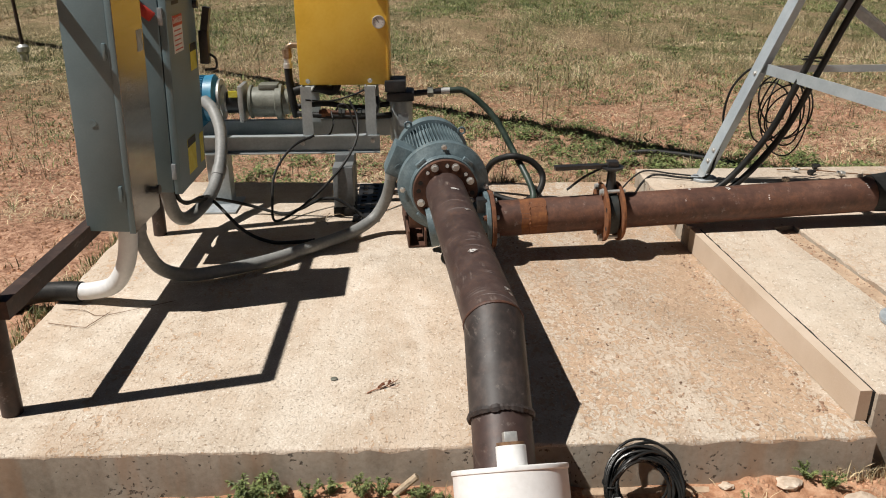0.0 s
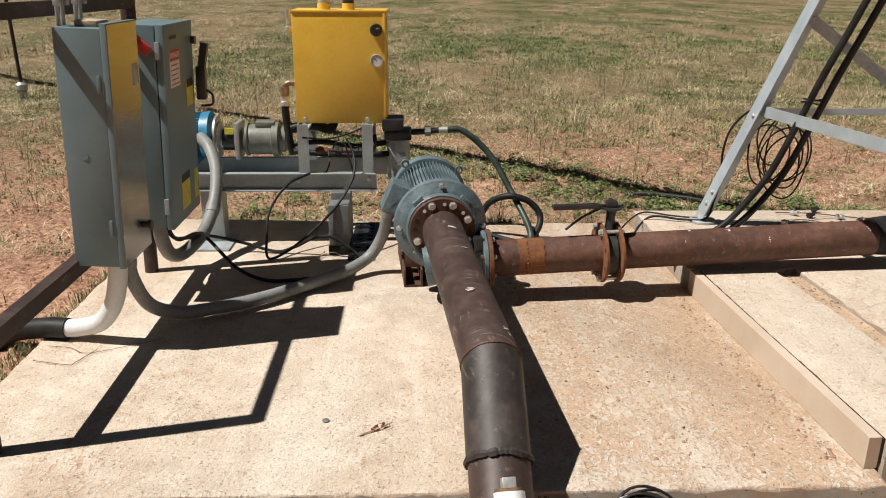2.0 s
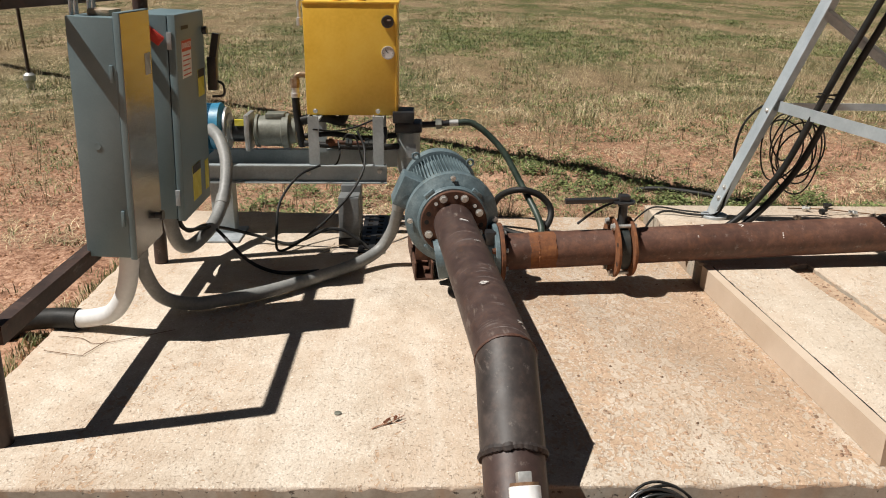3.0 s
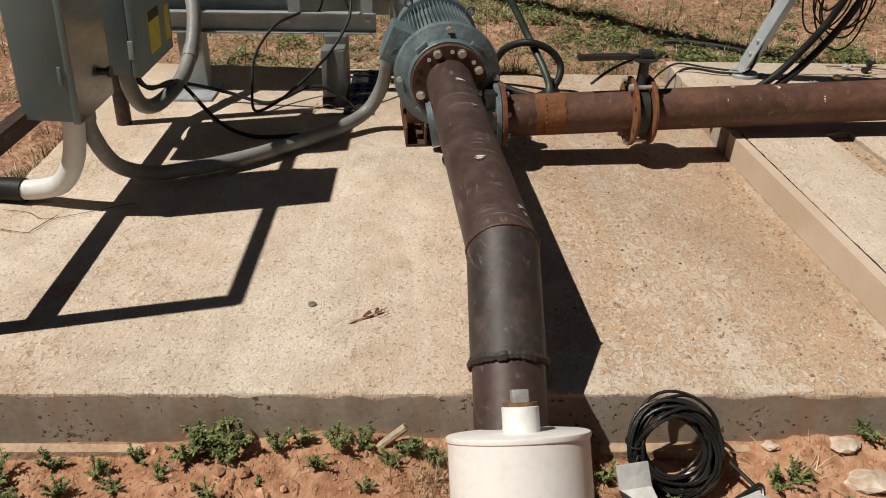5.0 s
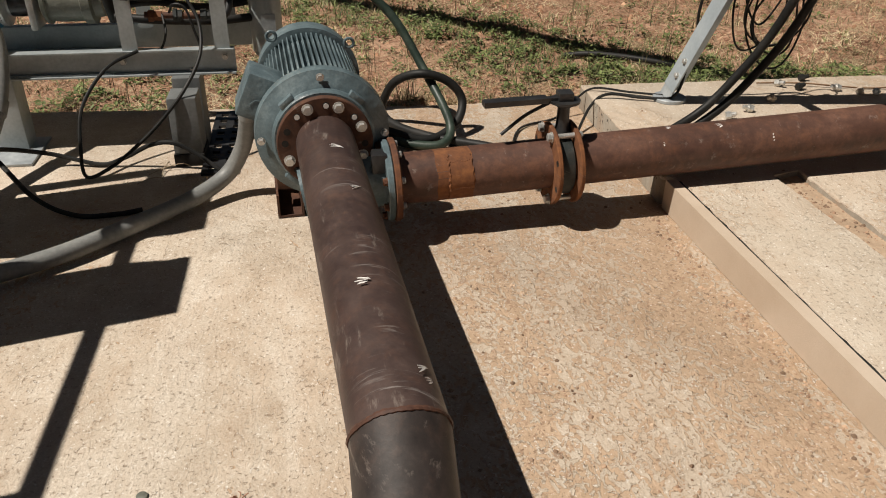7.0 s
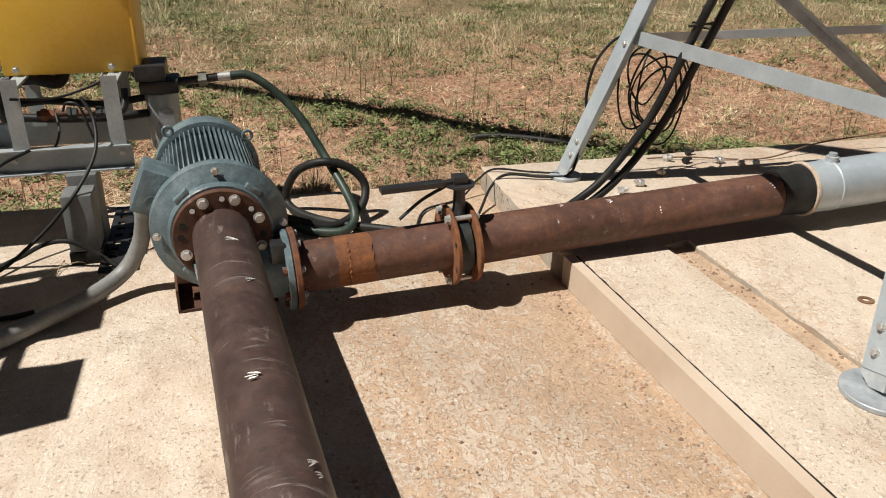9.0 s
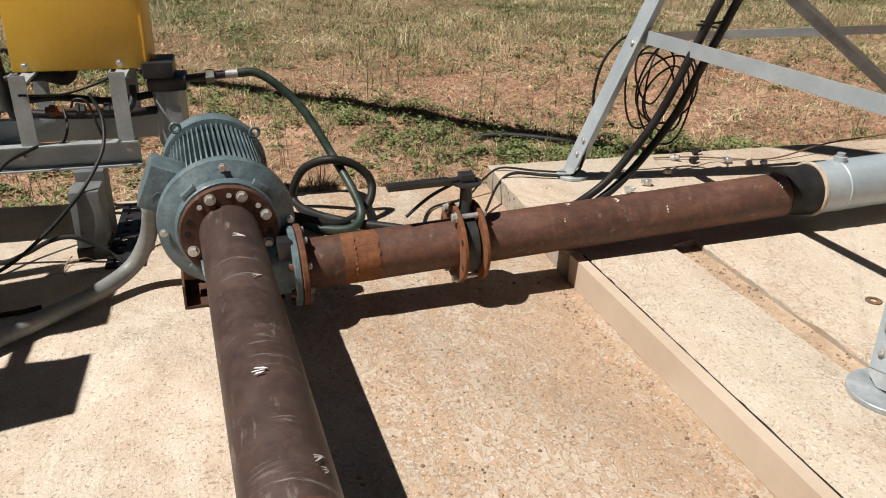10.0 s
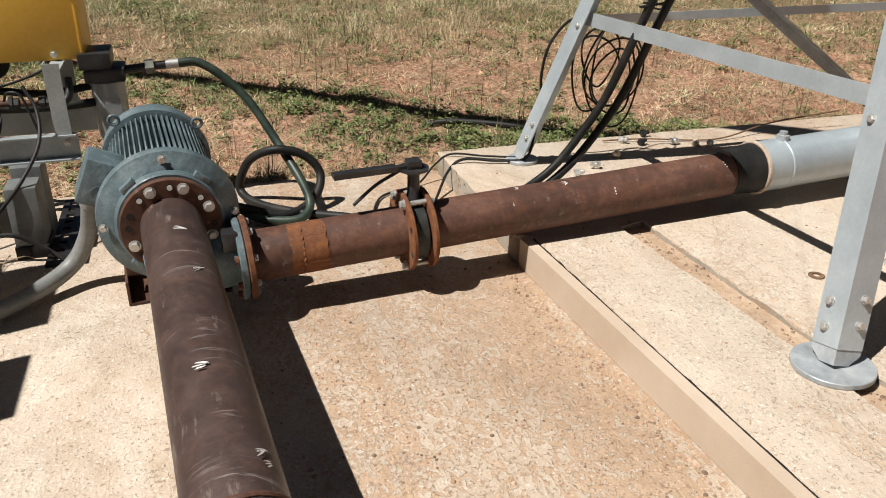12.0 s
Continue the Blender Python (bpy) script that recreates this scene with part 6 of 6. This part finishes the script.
def weed(x, y, size, leaves, seed):
    """A leafy weed of many narrow bent leaves on short stems."""
    r = random.Random(seed)
    z0 = ground_height(x, y) - 0.005
    w = thing("weed", (x, y, z0), "small leafy green weed growing in red soil", "weed", "weeds before the pad")
    lv = BM()
    for i in range(max(3, leaves // 7)):
        a, lean = r.uniform(0, 6.28), r.uniform(0.1, 0.8)
        tip = Vector((x + math.cos(a) * size * lean, y + math.sin(a) * size * lean, z0 + size * r.uniform(0.5, 1.1)))
        root = Vector((x + math.cos(a) * size * 0.08, y + math.sin(a) * size * 0.08, z0))
        part("stem", tube(BM(), [root, (root + tip) / 2 + Vector((0, 0, size * 0.12)), tip], 0.0018, 5, 3), M_LEAF, w)
        for j in range(40):
            t = r.uniform(0.15, 1.0)
            p = root.lerp(tip, t) + Vector((0, 0, size * 0.1 * math.sin(math.pi * t)))
            b = r.uniform(0, 6.28)
            d = Vector((math.cos(b), math.sin(b), r.uniform(-0.1, 0.7))).normalized()
            ln, wd = size * r.uniform(0.11, 0.25), size * r.uniform(0.02, 0.045)
            n = d.cross(Vector((0, 0, 1))).normalized()
            q = [lv.verts.new(p), lv.verts.new(p + d * ln * 0.45 + n * wd + Vector((0, 0, ln * 0.08))), lv.verts.new(p + d * ln - Vector((0, 0, ln * 0.18))), lv.verts.new(p + d * ln * 0.45 - n * wd + Vector((0, 0, ln * 0.08))), lv.verts.new(p + d * ln * 0.5)]
            for k in range(4):
                lv.faces.new((q[k], q[(k + 1) % 4], q[4]))
    part("foliage", lv, M_LEAF, w, "", False)


WEEDS = [(-1.06, 2.44, 0.10), (-0.97, 2.50, 0.09), (-1.18, 2.47, 0.11), (-1.12, 2.36, 0.09), (-0.90, 2.42, 0.07), (-0.83, 2.55, 0.06), (-0.72, 2.53, 0.06), (-0.55, 2.50, 0.05), (-0.44, 2.575, 0.115), (-0.38, 2.52, 0.08), (-0.40, 2.40, 0.055), (-0.26, 2.56, 0.065), (-0.20, 2.57, 0.06), (-0.10, 2.55, 0.07), (-0.04, 2.56, 0.06), (0.08, 2.555, 0.065), (0.14, 2.53, 0.06), (-0.03, 2.45, 0.04), (0.74, 2.43, 0.055), (1.0, 2.46, 0.07), (1.05, 2.48, 0.06), (1.13, 2.37, 0.07), (1.14, 2.33, 0.05), (1.32, 2.56, 0.07), (1.28, 2.60, 0.06), (-0.62, 2.56, 0.05), (-0.30, 2.47, 0.03), (-1.3, 2.52, 0.1), (-0.85, 2.32, 0.04), (0.58, 2.50, 0.06), (0.54, 2.42, 0.05), (-1.0, 2.36, 0.09), (-1.08, 2.52, 0.10), (-1.22, 2.38, 0.10), (-0.93, 2.33, 0.07), (-0.78, 2.45, 0.06), (-0.66, 2.48, 0.05), (-0.15, 2.5, 0.05), (-0.34, 2.57, 0.07), (-0.48, 2.54, 0.08), (0.03, 2.52, 0.05)]
for i, (x, y, sz) in enumerate(WEEDS):
    weed(x, y, sz * 0.92, 64, i)


def grass(name, clumps, mat, label, category):
    """Blades in one mesh. A clump: x, y, blades, height, spread, width, droop."""
    n = int(sum(c[2] for c in clumps))
    cx = np.repeat([c[0] for c in clumps], [c[2] for c in clumps])
    cy = np.repeat([c[1] for c in clumps], [c[2] for c in clumps])
    cz = np.repeat([ground_height(c[0], c[1]) for c in clumps], [c[2] for c in clumps])
    h = np.repeat([c[3] for c in clumps], [c[2] for c in clumps]) * rng.uniform(0.35, 1.15, n)
    sp_ = np.repeat([c[4] for c in clumps], [c[2] for c in clumps])
    wd = np.repeat([c[5] for c in clumps], [c[2] for c in clumps]) * rng.uniform(0.6, 1.3, n)
    dr = np.repeat([c[6] for c in clumps], [c[2] for c in clumps])
    flat = np.where(dr > 1.3, 0.78, np.where(dr > 1.05, 0.5, 0.1))
    a = rng.uniform(0, 2 * np.pi, n)
    rr = sp_ * np.sqrt(rng.random(n))
    b = rng.uniform(0, 2 * np.pi, n)
    bx, by = cx + rr * np.cos(b), cy + rr * np.sin(b)
    lean = dr * (flat + (1 - flat) * rng.random(n))
    tx, ty, tz = bx + np.cos(a) * h * lean, by + np.sin(a) * h * lean, cz + h * np.sqrt(np.maximum(0.05, 1 - 0.62 * lean ** 2))
    sx, sy = -np.sin(a) * wd / 2, np.cos(a) * wd / 2
    turn = rng.uniform(-0.8, 0.8, n)
    sx, sy = sx * np.cos(turn) - sy * np.sin(turn), sx * np.sin(turn) + sy * np.cos(turn)
    mx, my, mz = bx + (tx - bx) * 0.42, by + (ty - by) * 0.42, cz + (tz - cz) * 0.6
    v = np.empty((n, 5, 3))
    for i, (x, y, z) in enumerate(((bx - sx, by - sy, cz - 0.01), (bx + sx, by + sy, cz - 0.01), (mx + sx * 0.8, my + sy * 0.8, mz), (mx - sx * 0.8, my - sy * 0.8, mz), (tx, ty, tz))):
        v[:, i, 0], v[:, i, 1], v[:, i, 2] = x, y, z
    o = np.arange(n)[:, None] * 5
    f = np.concatenate([o + np.array([[0, 1, 2]]), o + np.array([[0, 2, 3]]), o + np.array([[3, 2, 4]])], 1).reshape(-1)
    me = bpy.data.meshes.new(name)
    me.vertices.add(n * 5)
    me.vertices.foreach_set("co", v.reshape(-1))
    me.loops.add(len(f))
    me.loops.foreach_set("vertex_index", f.astype(np.int32))
    k = len(f) // 3
    me.polygons.add(k)
    me.polygons.foreach_set("loop_start", np.arange(k, dtype=np.int32) * 3)
    me.update(calc_edges=True)
    me.materials.append(mat)
    return tagged(new(name, me), label, category, "", "stuff")


def cover(x, y):
    """How green, how straw-like and how bare the field is at a place."""
    v = 2.0 * math.sqrt(y)
    g = noise.noise(Vector((x * 0.40, v * 0.75, 3))) + 0.6 * noise.noise(Vector((x * 0.9, v * 1.9, 5)))
    s = noise.noise(Vector((x * 0.35, v * 0.65, 11))) + 0.6 * noise.noise(Vector((x * 1.3, v * 2.6, 2)))
    return g, s


def on_pads(x, y):
    return (-1.52 < x < 1.6 and 2.5 < y < 5.42) or (1.3 < x < 4.15 and 2.6 < y < 5.25)


green, straw, litter = [], [], []
for _ in range(95000):
    y = 5.0 + 43 * rng.random() ** 1.7
    half = 2.2 + 0.62 * y
    x = rng.uniform(-half * 0.95, half * 1.3)
    if on_pads(x, y):
        continue
    g, s = cover(x, y)
    big = noise.noise(Vector((x * 0.12, y * 0.16, 21)))
    far = min(1, max(0, (y - 8.2 - 1.2 * s) / 2.5))
    w = 0.0028 + 0.00040 * y
    band = math.exp(-((y - 17) / 5.0) ** 2) * (1 if x > -5 else 0.25)
    weeds = math.exp(-((y - 6.75 + 0.72 * (x - 1.0)) / 0.55) ** 2) if -2 < x < 4 else 0
    bare = max(0, -0.15 - g - 0.4 * s) * 1.6 * (y > 11)
    if rng.random() < 0.05 + 0.04 * far + 0.85 * max(0, g - 0.02) + 0.62 * band * max(0, 0.55 + g + big) + 0.5 * weeds - (0.05 + 0.25 * far) * (x < -1.5 - 0.08 * y) - bare:
        green.append((x, y, int(12 + 3 * far), (0.025 + 0.035 * rng.random()) * (1 + 0.5 * far + 0.3 * weeds), 0.055 + 0.004 * y, w * 1.05, 1.3 if rng.random() < 0.6 else 1.1))
    if rng.random() < (0.0 + 0.70 * far) * min(1.25, max(0.08, 0.42 + 1.35 * s - 0.2 * band + 0.5 * (x < -1.5 - 0.08 * y))) - bare:
        tall = rng.random() < 0.03 + 0.22 * max(0, s)
        straw.append((x, y, int(7 + 4 * far), (0.035 + 0.05 * rng.random() ** 2 + 0.17 * tall * far * rng.random()) * (1 + 0.2 * far), 0.05 + 0.006 * y, w * (0.5 if tall else 0.9), 1.06 if tall else 1.35))
    if y < 22 and rng.random() < (0.42 + 0.3 * (y < 11)) * (0.3 if x < -1.4 and y < 8.3 else 1):
        litter.append((x, y, 7, 0.05 + 0.07 * rng.random(), 0.09, w * 0.8, 1.45))
for _ in range(520):
    y = 8.5 + 22 * rng.random() ** 1.3
    x = rng.uniform(-1.0 - 0.6 * y, 2.0 + 0.8 * y)
    straw.append((x, y, 90, 0.13 + 0.15 * rng.random(), 0.10 + 0.012 * y, 0.0012 + 0.00016 * y, 1.15))
for _ in range(240):
    x, y = rng.uniform(-5, -1.6), rng.uniform(2.6, 6.5)
    litter.append((x, y, 5, 0.06, 0.08, 0.003, 1.45))
for _ in range(1600):
    x, y = rng.uniform(-6, -1.5), rng.uniform(2.4, 9)
    k = math.exp(-((x + 1.55) / 0.2) ** 2)
    if rng.random() < 0.10 + 0.8 * k:
        (green if rng.random() < 0.6 else straw).append((x, y, 9, 0.05 + 0.03 * rng.random(), 0.05, 0.005, 1.0))
for _ in range(260):
    x, y = rng.uniform(-1.5, -1.46), rng.uniform(2.7, 5.4)
    (green if rng.random() < 0.55 else straw).append((x - 0.06 * rng.random(), y, 8, 0.06, 0.035, 0.004, 1.0))
for _ in range(200):
    x = rng.uniform(-1.4, 1.4)
    straw.append((x, 5.48 + 0.08 * rng.random(), 8, 0.05, 0.04, 0.004, 1.0))
for _ in range(60):
    x = rng.uniform(1.35, 1.75)
    straw.append((x, 2.60 + 0.05 * rng.random(), 10, 0.06, 0.03, 0.0035, 1.0))
for _ in range(40):
    straw.append((0.17 + 0.06 * rng.normal(), 2.47 + 0.05 * rng.normal(), 8, 0.06, 0.03, 0.003, 1.0))
straw.append((0.62, 5.62, 60, 0.20, 0.05, 0.004, 1.0))
for _ in range(190):
    x, y = rng.uniform(-1.5, 1.5), 2.56 - abs(rng.normal(0, 0.13))
    if abs(x - 0.31) > 0.2:
        litter.append((x, y, 4, 0.03 + 0.05 * rng.random(), 0.05, 0.0022, 1.45))
stalks = []
for _ in range(700):
    y = 5.5 + 14 * rng.random() ** 1.3
    x = rng.uniform(-1.5 - 0.4 * y, 1.5 + 0.75 * y)
    if not on_pads(x, y):
        stalks.append((x, y, int(2 + 5 * rng.random()), 0.14 + 0.2 * rng.random(), 0.03, 0.0028 + 0.00012 * y, 0.45))


def leaf_clumps(name, clumps, mat, label, category):
    """Low domes of small pointed leaves in one mesh. A clump: x, y, leaves, radius, height, leaf length."""
    c = np.array([(a, b, ground_height(a, b), r, h, q) for a, b, k, r, h, q in clumps])
    c = np.repeat(c, [k[2] for k in clumps], axis=0)
    n = len(c)
    rr, a = np.sqrt(rng.random(n)), rng.uniform(0, 2 * np.pi, n)
    p = np.stack([c[:, 0] + c[:, 3] * rr * np.cos(a), c[:, 1] + c[:, 3] * rr * np.sin(a), c[:, 2] + c[:, 4] * (1 - rr ** 2) * rng.uniform(0.25, 1.0, n) + 0.004], 1)
    b = a + rng.normal(0, 0.9, n)
    up = rng.uniform(-0.25, 0.75, n)
    d = np.stack([np.cos(b), np.sin(b), up], 1) * (c[:, 5] * rng.uniform(0.6, 1.3, n))[:, None]
    side = np.stack([-np.sin(b), np.cos(b), rng.uniform(-0.4, 0.4, n)], 1) * (c[:, 5] * rng.uniform(0.16, 0.34, n))[:, None]
    v = np.stack([p, p + d * 0.5 + side, p + d - np.array([0, 0, 0.004]), p + d * 0.5 - side], 1)
    me = bpy.data.meshes.new(name)
    me.from_pydata(v.reshape(-1, 3).tolist(), [], [(i * 4, i * 4 + 1, i * 4 + 2, i * 4 + 3) for i in range(n)])
    me.materials.append(mat)
    return tagged(new(name, me), label, category, "", "stuff")


leafy = []
for _ in range(9000):
    y = 5.35 + 8.5 * rng.random() ** 1.4
    x = rng.uniform(-1.2 - 0.5 * y, 1.2 + 0.75 * y)
    if on_pads(x, y):
        continue
    g = noise.noise(Vector((x * 0.9, y * 0.9, 31))) + 0.5 * noise.noise(Vector((x * 2.6, y * 2.6, 7)))
    strip = math.exp(-((y - 6.75 + 0.72 * (x - 1.0)) / 0.5) ** 2) if -2 < x < 4 else 0
    if rng.random() < 0.05 + 0.5 * max(0, g) + 0.5 * strip - 0.2 * (x < -1.5):
        big = rng.random() ** 2
        leafy.append((x, y, int(16 + 44 * big + 26 * strip), 0.03 + 0.06 * big, 0.025 + 0.06 * big + 0.055 * strip * rng.random(), 0.02 + 0.014 * rng.random()))
leaf_clumps("field_weeds", leafy, M_LEAF, "low leafy green weeds in the red soil", "weeds")
grass("weed_stalks", stalks, M_STALK, "tall thin brownish weed stalks of the field", "weeds")
grass("straw_litter", litter, M_STRAW, "flattened dry stems lying on the red soil", "straw")
grass("green_grass", green, M_GRASSG, "low green grass and weeds of the field", "grass")
grass("dry_grass", straw, M_STRAW, "dry straw-coloured grass of the field", "grass")
